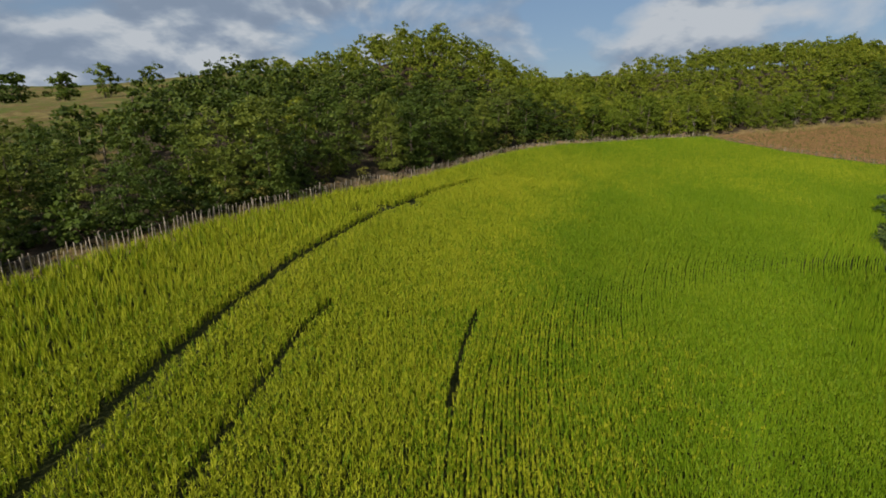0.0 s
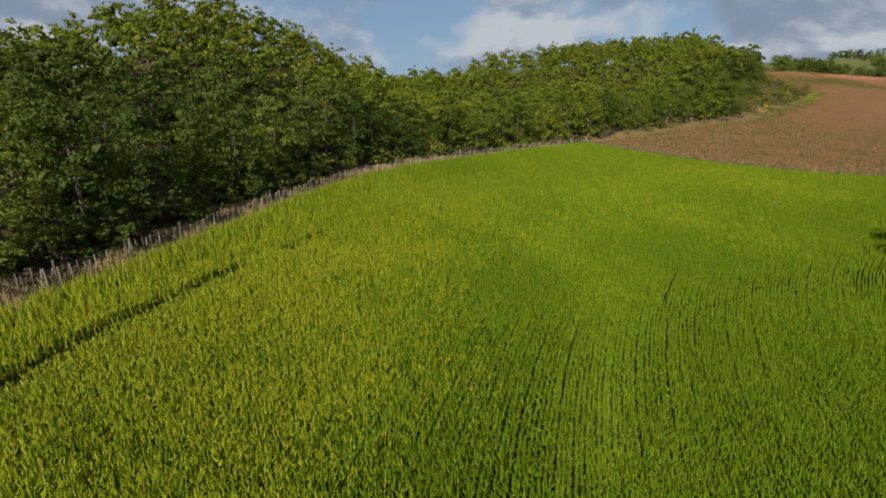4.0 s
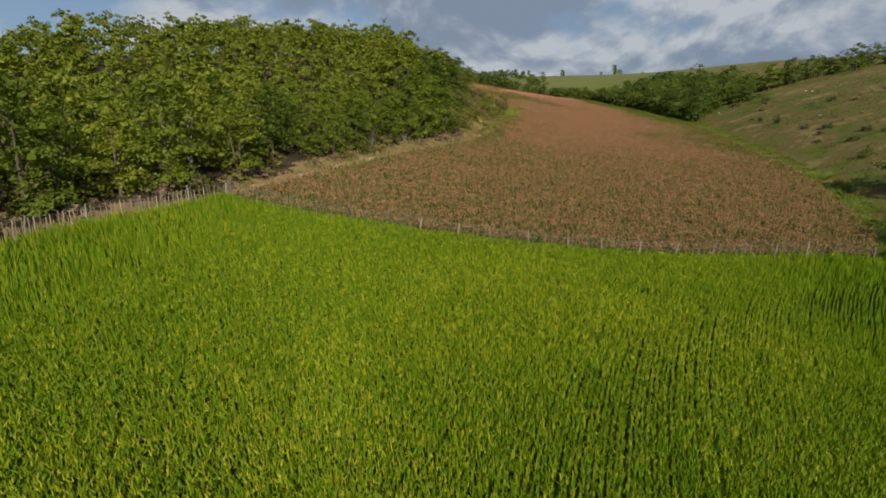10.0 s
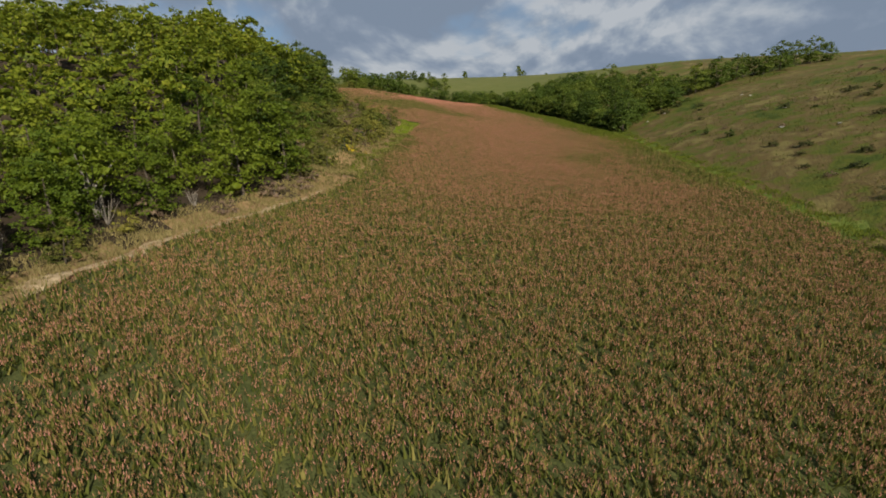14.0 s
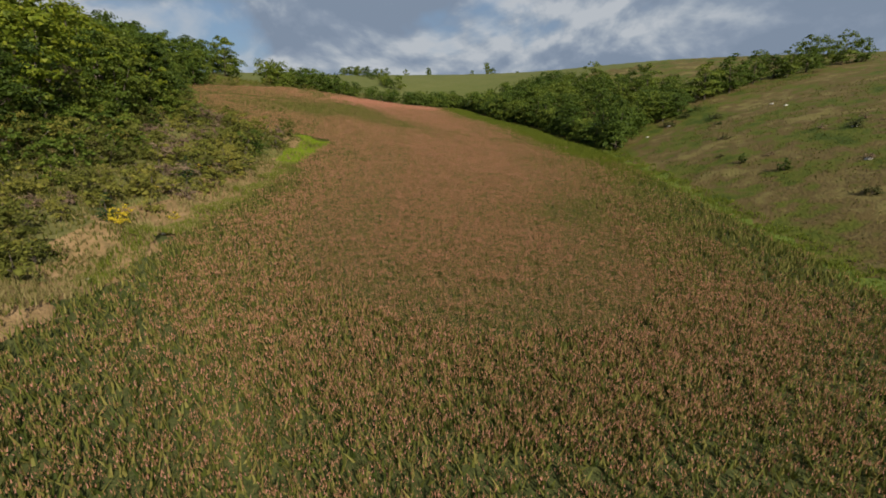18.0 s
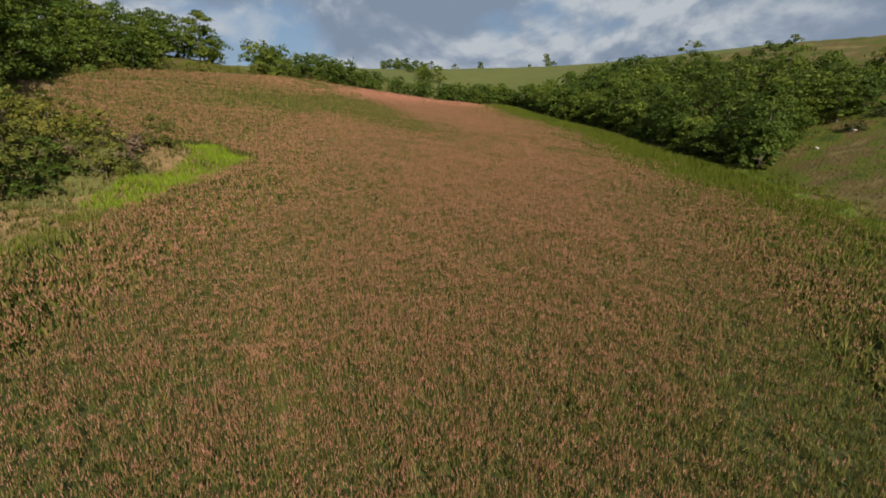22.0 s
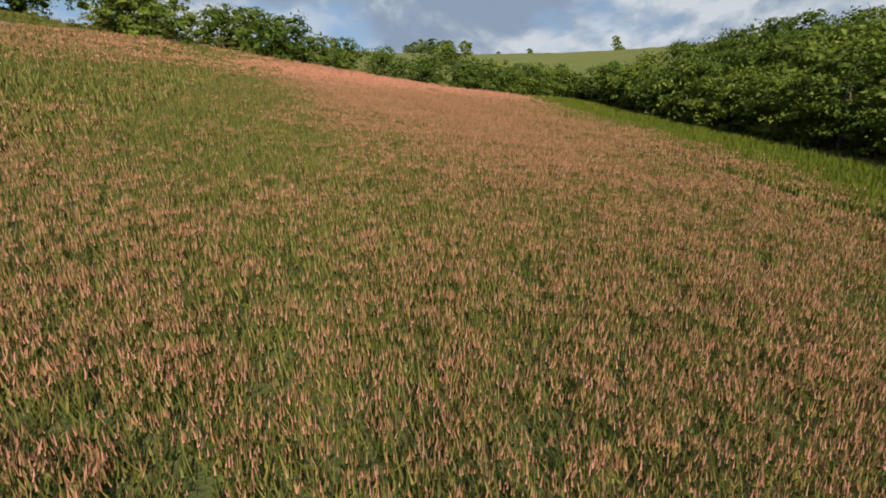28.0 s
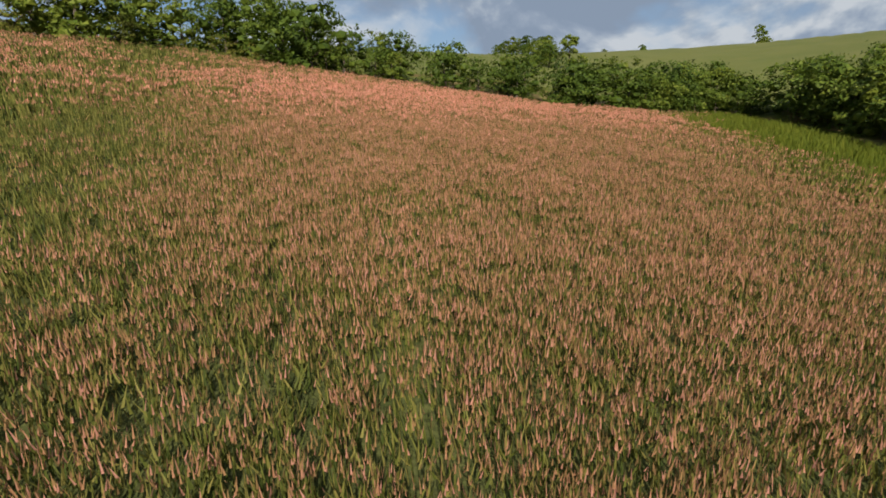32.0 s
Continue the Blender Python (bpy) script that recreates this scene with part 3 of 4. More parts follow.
v, f = blades(sx[~near_ & ~lush], sy[~near_ & ~lush], sz[~near_ & ~lush] + 0.04, 2, 0.37 * hgt[~near_ & ~lush], 0.075, 0.8, rng, (-0.05, 0.04))
parts_.append((v, f, 0))
q = fl & (rng.uniform(0, 1, sx.shape) < 0.9 * np.exp(-gap([(121, 108), (129, 106), (138, 103), (143, 98)], sx, sy) ** 2 / 18))
v, f = blades(sx[q], sy[q], sz[q] + 0.36 * hgt[q], 3, 0.09, 0.03, 0.45, rng, (0.0, 0.0), 0.7, 1.2, 0.06)
parts_.append((v, f, 3))
q = ~near_ & fl
v, f = blades(sx[q], sy[q], sz[q] + 0.33 * hgt[q], 5, 0.09, 0.028, 0.5, rng, (0.0, 0.0), 0.6, 1.3, 0.08)
parts_.append((v, f, 1))
sain = joined("sainfoin_crop", parts_, [M_LEAFY, M_PINK, M_LUSH, M_PINKER])
tagged(sain, "flowering sainfoin with pink spikes over green leaves", "sainfoin", kind="stuff")


# ---- grass of the verges and the pasture ----
def strip_spots(line, lo, hi, per_m, rng):
    """Places outside the field along part of its outline, lo to hi metres from it."""
    p = resample([q[:2] for q in line], 0.5)
    n = int(len(p) * 0.5 * per_m)
    i = rng.randint(0, len(p) - 1, n)
    t = p[i + 1] - p[i]
    t /= np.linalg.norm(t, axis=1, keepdims=True)
    base = p[i] + (p[i + 1] - p[i]) * rng.uniform(0, 1, (n, 1))
    q = base + np.stack([-t[:, 1], t[:, 0]], 1) * rng.uniform(lo, hi, (n, 1))
    ok = ~inside(FIELD, q[:, 0], q[:, 1])
    return q[ok, 0], q[ok, 1]


pieces = []
gx_, gy_ = strip_spots(WHEAT_LEFT[1:] + CLOVER_LEFT[:8], 0.0, 1.9, 90, rng)
cl = rng.uniform(0, 1, gx_.shape) < np.clip(0.62 + 0.5 * fbm(gx_, gy_, 0.5, 31), 0.1, 1)
gx_, gy_ = gx_[cl], gy_[cl]
v, f = blades(gx_, gy_, land(gx_, gy_) + 0.02, 3, 0.24, 0.035, 0.8, rng)
pieces.append((v, f, 0))
gx_, gy_ = strip_spots(CLOVER_LEFT[:4], 0.9, 3.3, 150, rng)
v, f = blades(gx_, gy_, land(gx_, gy_) + 0.02, 3, 0.2, 0.04, 0.8, rng)
pieces.append((v, f, 0))
gx_, gy_ = strip_spots(CLOVER_LEFT[3:7], -0.1, 1.3, 130, rng)
v, f = blades(gx_, gy_, land(gx_, gy_) + 0.02, 3, 0.24, 0.035, 0.7, rng)
pieces.append((v, f, 1))
gx_, gy_ = strip_spots(CLOVER_LEFT[6:9], -0.2, 1.9, 240, rng)
v, f = blades(gx_, gy_, land(gx_, gy_) + 0.02, 3, 0.28, 0.04, 0.7, rng)
pieces.append((v, f, 3))
gx_, gy_ = strip_spots(CLOVER_RIGHT[4:], -0.1, 1.9, 90, rng)
v, f = blades(gx_, gy_, land(gx_, gy_) + 0.02, 3, 0.22, 0.045, 0.8, rng)
pieces.append((v, f, 1))
gx_, gy_ = strip_spots(CLOVER_LEFT[9:], -0.1, 5.0, 70, rng)
v, f = blades(gx_, gy_, land(gx_, gy_) + 0.02, 3, 0.30, 0.05, 0.8, rng)
pieces.append((v, f, 2))
gx_, gy_ = strip_spots(CLOVER_RIGHT[4:], 2.0, 30, 230, rng)
cl = rng.uniform(0, 1, gx_.shape) < np.clip(0.5 + 0.8 * fbm(gx_, gy_, 0.35, 33), 0.05, 1)
gx_, gy_ = gx_[cl], gy_[cl]
v, f = blades(gx_, gy_, land(gx_, gy_) + 0.01, 3, 0.13, 0.07, 1.1, rng)
pieces.append((v, f, 2))
gx_, gy_ = scatter(HEATH, 60, rng)
v, f = blades(gx_[::3], gy_[::3], land(gx_[::3], gy_[::3]) + 0.01, 3, 0.24, 0.045, 0.8, rng)
pieces.append((v, f, 0))
cl = rng.uniform(0, 1, gx_.shape) < np.clip(0.5 + 0.7 * fbm(gx_, gy_, 0.4, 35), 0.05, 1)
gx_, gy_ = gx_[cl], gy_[cl]
v, f = blades(gx_, gy_, land(gx_, gy_) + 0.01, 3, 0.22, 0.05, 0.9, rng)
pieces.append((v, f, 2))
grass = joined("verge_grass", pieces, [M_HAY, M_GRASS, M_TURF, M_LIME])
tagged(grass, "dry and fresh grass tufts along the field edges and on the pasture", "grass", kind="stuff")


def ribbon(name, line, off, width, mat, lift, label, category):
    """A strip of bare earth draped along a line, with a ragged width."""
    p = resample(line, 0.4)
    t = np.gradient(p, axis=0)
    t /= np.linalg.norm(t, axis=1, keepdims=True)
    nrm = np.stack([-t[:, 1], t[:, 0]], 1)
    ends = np.minimum(1, np.minimum(np.arange(len(p)), np.arange(len(p))[::-1]) / (0.3 * len(p)))
    wv = width * (0.25 + 0.75 * ends) * (1 + 0.6 * fbm(p[:, 0], p[:, 1], 0.9, 41))
    cols = []
    for u in (-0.5, -0.2, 0.2, 0.5):
        q = p + nrm * (off + u * wv + 0.1 * fbm(p[:, 0], p[:, 1], 1.5, 42))[:, None]
        cols.append(np.column_stack([q, land(q[:, 0], q[:, 1]) + lift - (0.05 if abs(u) > 0.4 else 0)]))
    v = np.stack(cols, 1).reshape(-1, 3)
    i = np.arange(len(p) - 1)[:, None] * 4
    f = np.concatenate([i + [[k, k + 1, k + 5, k + 4]] for k in range(3)])
    ob = new(name, mesh_from(name, v, f, [mat], None, True))
    return tagged(ob, label, category, kind="structure")


ribbon("path", [(37.5, 68.0), (42, 69.2), (48.3, 71.2), (55, 72.2), (61, 72.8), (64.5, 73.2)], 0.4, 0.78, M_DIRT, 0.085, "narrow pale trodden earth path along the field edge", "path")
ribbon("track", [(24.2, 20), (26.4, 25), (29.2, 29.5), (32.5, 33), (37, 36.2)], -1.6, 1.1, M_DIRT, 0.05, "pale earth track beside the wheat", "track")


# ---- trees ----
def tube(bm, pts, radii, sides=6):
    rings = []
    for k, (p, r) in enumerate(zip(pts, radii)):
        d = (Vector(pts[min(k + 1, len(pts) - 1)]) - Vector(pts[max(k - 1, 0)])).normalized()
        u = d.orthogonal().normalized()
        w = d.cross(u)
        rings.append([bm.verts.new(Vector(p) + (u * math.cos(2 * math.pi * i / sides) + w * math.sin(2 * math.pi * i / sides)) * r) for i in range(sides)])
    for a, b in zip(rings[:-1], rings[1:]):
        for i in range(sides):
            bm.faces.new((a[i], a[(i + 1) % sides], b[(i + 1) % sides], b[i]))
    bm.faces.new(rings[-1])
    bm.faces.new(rings[0][::-1])


def part(name, bm, mat, parent, label=""):
    me = bpy.data.meshes.new(name)
    bm.to_mesh(me)
    bm.free()
    me.materials.append(mat)
    ob = new(name, me)
    ob.parent = parent
    if label:
        tagged(ob, label)
    return ob


HEART, HEART_FACES = [], []
for k in (1, 2):
    hb = bmesh.new()
    bmesh.ops.create_icosphere(hb, subdivisions=k, radius=1.0)
    hb.verts.index_update()
    HEART.append(np.array([v.co[:] for v in hb.verts]))
    HEART_FACES.append(np.array([[v.index for v in f.verts] for f in hb.faces]))
    hb.free()


def leaf_sprays(rng, lobes, n, size, bunch=26, core=0):
    """Three-cornered leaf sprays over overlapping lobes (centre, radii), bunched into flat layered boughs with gaps between."""
    vol = np.array([r[0] * r[1] for _, r in lobes])
    clumps = max(8, n // bunch)
    pick = rng.choice(len(lobes), clumps, p=vol / vol.sum())
    c, r = np.array([l[0] for l in lobes])[pick], np.array([l[1] for l in lobes])[pick]
    d = rng.normal(0, 1, (clumps, 3))
    d /= np.linalg.norm(d, axis=1, keepdims=True)
    d[:, 2] = np.where(d[:, 2] < -0.45, -d[:, 2] * 0.5, d[:, 2])
    cc = c + d * r * (rng.uniform(0.5, 1.05, clumps) ** 0.5)[:, None]
    wide = r[:, :1] * rng.uniform(0.10, 0.2, (clumps, 1)) + size * 0.6
    i = rng.randint(0, clumps, n)
    o = rng.normal(0, 1, (n, 3)) * wide[i] * np.array([1.0, 1.0, 0.42])
    # boughs droop towards their outer ends
    o[:, 2] -= 0.35 * (o[:, 0] * d[i, 0] + o[:, 1] * d[i, 1])
    p = cc[i] + o
    nrm = d[i] * 0.5 + rng.normal(0, 0.5, (n, 3)) + [0, 0, 0.5]
    nrm /= np.linalg.norm(nrm, axis=1, keepdims=True)
    t = np.cross(nrm, rng.normal(0, 1, (n, 3)))
    t /= np.linalg.norm(t, axis=1, keepdims=True)
    b = np.cross(nrm, t)
    s = size * rng.uniform(0.55, 1.35, n)[:, None]
    tri = np.stack([p - t * s, p + b * s * 0.62 + t * s * 0.7, p - b * s * 0.62 + t * s * 0.7], 1).reshape(-1, 3)
    # each lobe has a dense uneven heart of foliage
    hearts = []
    for lc, lr in lobes:
        q = HEART[core] * (1 + rng.normal(0, 0.12, (len(HEART[core]), 1)))
        hearts.append((np.array(lc) + q * np.array(lr) * 0.3)[HEART_FACES[core]].reshape(-1, 3))
    return np.concatenate([tri] + hearts)


def crown_lobes(rng, h, spread, low, n, cone=0.45):
    out = []
    for k in range(n):
        a = 2.4 * k + rng.uniform(-0.5, 0.5)
        u = (k + 0.5) / n
        z = h * (low + (0.93 - low) * u)
        o = spread * 0.62 * math.sin(math.pi * (0.18 + 0.78 * u)) * rng.uniform(0.6, 1.1)
        q = spread * rng.uniform(0.36, 0.55) * (1.1 - cone * u)
        out.append(((math.cos(a) * o, math.sin(a) * o, z), (q, q, q * rng.uniform(0.6, 0.85))))
    return out


def tree(name, seed, h, spread, n, size, mat, label, category="tree", low=0.25, lobes_n=9, trunk_r=0.08, limbs=5, cone=0.45, stems=1):
    rng = np.random.RandomState(seed)
    root = new(name)
    lobes = crown_lobes(rng, h, spread, low, lobes_n, cone)
    bm = bmesh.new()
    for s_ in range(stems):
        bend = rng.normal(0, 0.12 + 0.25 * (stems > 1), 2)
        tube(bm, [(bend[0] * -0.2, bend[1] * -0.2, -0.3), (bend[0] * 0.4, bend[1] * 0.4, h * 0.2), (bend[0], bend[1], h * 0.45), (bend[0] * 2, bend[1] * 2, h * 0.72)],
             [trunk_r * 1.4 / stems ** .4, trunk_r / stems ** .4, trunk_r * 0.7 / stems ** .4, trunk_r * 0.22])
    trunk = part("trunk", bm, M_BARK, root)
    for k in range(limbs):
        c = lobes[(k * 2 + 1) % lobes_n][0]
        z0 = h * (0.15 + 0.07 * k)
        lb = bmesh.new()
        tube(lb, [(bend[0] * 0.5, bend[1] * 0.5, z0), (c[0] * 0.5, c[1] * 0.5, z0 + (c[2] - z0) * 0.6), c], [trunk_r * 0.5, trunk_r * 0.33, trunk_r * 0.1], 5)
        part("limb", lb, M_BARK, trunk)
    leaves = leaf_sprays(rng, lobes, n, size, core=0)
    cr = new("crown", mesh_from("crown", leaves, np.arange(len(leaves)).reshape(-1, 3), [mat]))
    cr.parent = root
    return tagged(root, label, category)


# the second set wears the oak leaves darkened to stand for shade
OAKS, SHADEOAKS = [[tree("oak_tree", sd + k, 5.2, 2.05, 3500, 0.087, mt, lb, low=(0.02, 0.06, 0.14)[k % 3], lobes_n=13, limbs=3, stems=(1, 1, 2)[k % 3]) for k in range(nk)]
                  for sd, mt, lb, nk in ((20, M_OAK, "bright leafy green oak tree on the wooded slope", 6), (30, M_SHADEOAK, "green oak tree behind the wheat fence, leaves darkened for shade", 5))]
FAROAKS = [tree("oak_tree", 40 + k, 5.0, 2.3, 2000, 0.12, M_DARKLEAF, "dense green oak tree of the wood above the sainfoin", low=0.1, lobes_n=10, limbs=2) for k in range(3)]
HEDGE = [tree("hedge_tree", 60 + k, 3.0, 2.1, 1600, 0.11, M_DARKLEAF, "dense dark green hedgerow tree at the field edge", low=0.04, lobes_n=12, limbs=2, cone=0.15) for k in range(4)]
SCRUB = [tree("scrub_bush", 80 + k, 0.95, 0.75, 820, 0.037, M_SCRUB, "olive-green scrub bush on the dry bank", "bush", low=0.12, lobes_n=7, trunk_r=0.03, limbs=2) for k in range(3)]
HEATHB = [tree("heath_bush", 90 + k, 0.6, 0.6, 500, 0.038, M_HEATH, "low brown dry heath bush on the bank", "bush", low=0.1, lobes_n=6, trunk_r=0.02, limbs=2) for k in range(2)]
BROOM = tree("broom_bush", 95, 0.7, 0.5, 500, 0.03, M_BROOM, "yellow-flowering broom bush on the dry bank", "bush", low=0.15, lobes_n=6, trunk_r=0.02, limbs=2)
BUSHY = tree("thorn_bush", 97, 1.2, 0.85, 800, 0.055, M_DARKLEAF, "rounded dark green thorn bush on the bank", "bush", low=0.05, lobes_n=9, trunk_r=0.03, limbs=2)
THORN = tree("thorn_bush", 98, 1.2, 0.9, 650, 0.065, M_SHADEOAK, "dark green thorn bush under the oaks", "bush", low=0.02, lobes_n=9, trunk_r=0.03, limbs=1)
MATS = [tree("cushion_bush", 130 + k, 0.42, 0.95, 520, 0.055, M_THICKET, "wide low dark cushion of thorn on the pasture", "bush", low=0.1, lobes_n=9, trunk_r=0.02, limbs=1) for k in range(2)]
JUNIPER = [tree("juniper_tree", 100 + k, 3.6, 1.2, 2600, 0.055, M_PINE, "dark green juniper tree beside the fields", low=0.05, lobes_n=12, limbs=2, cone=0.75) for k in range(2)]
LONE = tree("lone_tree", 110, 4.2, 1.9, 700, 0.2, M_DARKLEAF, "dark round tree standing alone on the far ridge", low=0.12, lobes_n=8, limbs=1)
PLANTED = MATS + OAKS + FAROAKS + SHADEOAKS + HEDGE + SCRUB + HEATHB + [BROOM, LONE, BUSHY, THORN] + JUNIPER


def plant(kinds, spots, rng, smin, smax, group):
    if not len(spots):
        return
    zs = land([s[0] for s in spots], [s[1] for s in spots])
    for (x, y), z in zip(spots, zs):
        s = rng.uniform(smin, smax)
        m = pose(x, y, float(z) - 0.03, rng.uniform(-4, 4), rng.uniform(-4, 4), rng.uniform(0, 360)) @ Matrix.Diagonal((s * rng.uniform(0.88, 1.15), s * rng.uniform(0.88, 1.15), s * rng.uniform(0.92, 1.08), 1))
        tagged(copy_thing(kinds[rng.randint(len(kinds))], m), group=group)


def thin(cands, gapd):
    out, cell = [], {}
    for x, y in cands:
        i, j = int(x // gapd), int(y // gapd)
        if all((x - a) ** 2 + (y - b) ** 2 > gapd * gapd for di in (-1, 0, 1) for dj in (-1, 0, 1) for a, b in cell.get((i + di, j + dj), ())):
            cell.setdefault((i, j), []).append((x, y))
            out.append((x, y))
    return out


rs = np.random.RandomState(5)
GLADE = [(-6.8, 38.2), (-4.6, 35.6), (-6.0, 32.4)]     # open ground at the wood's foot
wxs, wys = scatter(WOODS, 1.6, rs)
dd = gap(FIELD[:LEFT_END], wxs, wys)
ok = ~inside(HEATH, wxs, wys) & ~inside(FIELD, wxs, wys)
front = thin([(x, y) for x, y, d, o in zip(wxs, wys, dd, ok) if o and (2.7 if y > 40 else 1.9) < d < 8.5 and y > 6], 2.05)
front = [p for p in front if gap(GLADE, [p[0]], [p[1]])[0] > 2.1]
back = thin([(x, y) for x, y, d, o in zip(wxs, wys, dd, ok) if o and 8.5 <= d < 40 and y > 8], 2.3)
plant(OAKS, [p for p in front if p[1] > 62 and p[0] <= 44], rs, 0.78, 1.12, "oaks of the wood")
plant(OAKS, [p for p in front if p[1] > 62 and 44 < p[0] <= 60], rs, 0.62, 0.95, "oaks of the wood")
plant(OAKS[:2] + SHADEOAKS, [p for p in front if p[1] > 62 and p[0] > 60], rs, 0.78, 1.1, "oaks of the wood")
plant(OAKS[:1] + SHADEOAKS, [p for p in front if 27 < p[1] <= 62], rs, 0.78, 1.15, "oaks of the wood")
plant(SHADEOAKS, [p for p in front if 20 < p[1] <= 27], rs, 0.5, 0.72, "oaks of the wood")
plant(SHADEOAKS, [p for p in front if p[1] <= 20], rs, 0.26, 0.42, "young oaks of the wood")
# low trees of even height in front of the western meadow
west = thin([p for p in zip(*scatter([(-17, 9), (-17.6, 16), (-19, 25), (-26, 36), (-36, 30), (-34, 14)], 1.6, rs))], 2.1)
for p in west:
    s_ = min(0.85, max(0.22, (8.8 - ground_z(*p)) / 5.4))
    plant(SHADEOAKS, [p], rs, s_ * 0.9, s_ * 1.05, "low oaks below the meadow")
# the wood behind its front rank is one mass of crowns and trunks
bz = land([p[0] for p in back], [p[1] for p in back])
vs, base_v = [], []
for k in range(5):
    r_ = np.random.RandomState(300 + k)
    base_v.append(leaf_sprays(r_, crown_lobes(r_, 5.0, 2.1, 0.3, 9), 680, 0.15))
for (x, y), z in zip(back, bz):
    s, a = rs.uniform(0.75, 1.15) * min(1, max(0.28, (y - 8) / 22)), rs.uniform(0, 6.28)
    b = base_v[rs.randint(5)] * [s, s, s * rs.uniform(0.9, 1.1)]
    vs.append(np.stack([b[:, 0] * math.cos(a) - b[:, 1] * math.sin(a) + x, b[:, 0] * math.sin(a) + b[:, 1] * math.cos(a) + y, b[:, 2] + z], 1))
# below y 62 the crowns take the leaf copy with shade in its colour
for side, mt in ((False, M_CANOPY), (True, M_CANOPY_SHADE)):
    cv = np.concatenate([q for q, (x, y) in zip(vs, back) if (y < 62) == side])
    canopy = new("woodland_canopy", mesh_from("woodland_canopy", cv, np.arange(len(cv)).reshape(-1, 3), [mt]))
    tagged(canopy, "canopy of the oak wood with leaves darkened for shade" if side else "bright green canopy of the oak wood up the slope", "wood", kind="stuff")
bm = bmesh.new()
for (x, y), z in zip(back, bz):
    tube(bm, [(x, y, z - 0.3), (x + rs.normal(0, 0.15), y + rs.normal(0, 0.15), z + 3.2)], [0.09, 0.04], 4)
me = bpy.data.meshes.new("woodland_trunks")
bm.to_mesh(me)
bm.free()
me.materials.append(M_BARK)
tr_ = new("woodland_trunks", me)
tagged(tr_, "brown trunks of the oak wood up the slope", "wood", kind="stuff")

# the far right-hand wood: along the field edge, and up the hill from its corner
strip = resample([(119.8, 65.9), (124.6, 70.2), (134.6, 78.6), (139.2, 83.4), (144.2, 89.4), (152.2, 96.4), (154.6, 98.6)], 1.1)
hs = [(a + rs.normal(0, 0.35) + 0.5, b + rs.normal(0, 0.35) - 0.4) for a, b in strip]
clump = thin(list(zip(*scatter([(121.5, 65.2), (127, 70.5), (136.5, 78.5), (145.5, 88.5), (155, 96), (164, 86), (153, 68), (141, 59), (128, 63)], 1.2, rs))), 2.3)
climb = thin([(a + rs.normal(0, 1.0), b + rs.normal(0, 1.0)) for a, b in resample([(125, 65), (129, 61.5), (137.5, 55.5), (142.5, 48), (148.5, 40)], 0.4)], 1.5)
plant(HEDGE + FAROAKS[:2], [p for p in hs + clump + climb if p[0] < 139 or p[1] < 76], rs, 0.74, 1.0, "trees of the corner wood")
plant(HEDGE, [p for p in hs + clump + climb if not (p[0] < 139 or p[1] < 76)], rs, 0.85, 1.2, "trees of the corner wood")
# far hedge
line = resample([(154.2, 98.6), (155, 101.4), (148, 103.2), (140.6, 104.8), (137.4, 109.2), (133.8, 112), (130.6, 114)], 0.95)
fh = [(a + rs.normal(0, 0.35) + 0.4, b + rs.normal(0, 0.35) + 0.4) for a, b in line]
fh = [p for p in fh if fbm(p[0], p[1], 0.5, 71) > -0.5]
fh += [(a + 2.2 + rs.normal(0, 0.6), b + 1.6 + rs.normal(0, 0.6)) for a, b in line[::2]]
plant(HEDGE, fh, rs, 0.5, 1.02, "trees of the far hedge")
UPPER = [(91, 100), (97, 112.5), (104, 114.5), (119, 116), (116, 125), (100, 130), (86, 124)]
uw = thin([p for p in zip(*scatter(UPPER, 1.5, rs)) if not (inside(WOODS, [p[0]], [p[1]])[0] or inside(FIELD, [p[0]], [p[1]])[0] or (p[0] > 106 and p[1] < 119.5))], 2.05)
plant(FAROAKS, uw, rs, 0.8, 1.2, "oaks of the upper wood")
upper = [(130, 114.6), (131.2, 113.4), (120.2, 117.2), (122.4, 118.4), (124.6, 118.2), (126.6, 119), (128.6, 118.3), (130.2, 118.4), (131.6, 117.8), (125.4, 120.6), (129.4, 120.4), (121.6, 116.4), (117.2, 121.4), (113.6, 121), (110.4, 120.4), (106.2, 114.4), (104, 112.8), (99.2, 110.6), (95.2, 107.6)]
plant(HEDGE, upper, rs, 0.85, 1.3, "trees on the upper bank")
plant(SCRUB, [(a + rs.normal(0, 1.2), b + abs(rs.normal(0, 0.8)) + 0.6) for a, b in resample([(95.4, 107.4), (101, 111.4), (117, 114), (126, 116.2), (130, 113.4)], 1.6)], rs, 0.8, 1.5, "bushes on the upper bank")
# bank of scrub at the bend of the field
scr = [p for p in thin(list(zip(*scatter(HEATH, 13, rs))), 0.78) if gap(FIELD[:LEFT_END], [p[0]], [p[1]])[0] > (2.3 if p[0] > 86 else 1.9)]
scr = [p for p in scr if gap(FIELD[:LEFT_END], [p[0]], [p[1]])[0] > 3.2 or p[0] > 77 or rs.uniform() < 0.4]
mixv = [fbm(p[0], p[1], 0.35, 51) + rs.normal(0, 0.35) for p in scr]
k1 = [p for p, m_ in zip(scr, mixv) if -0.3 < m_ < 0.62]
k2 = [p for p, m_ in zip(scr, mixv) if m_ <= -0.3]
k3 = [p for p, m_ in zip(scr, mixv) if m_ >= 0.62]
plant(SCRUB, k1, rs, 0.9, 1.65, "scrub of the bank")
plant([BUSHY], k3, rs, 0.7, 1.35, "green bushes of the bank")
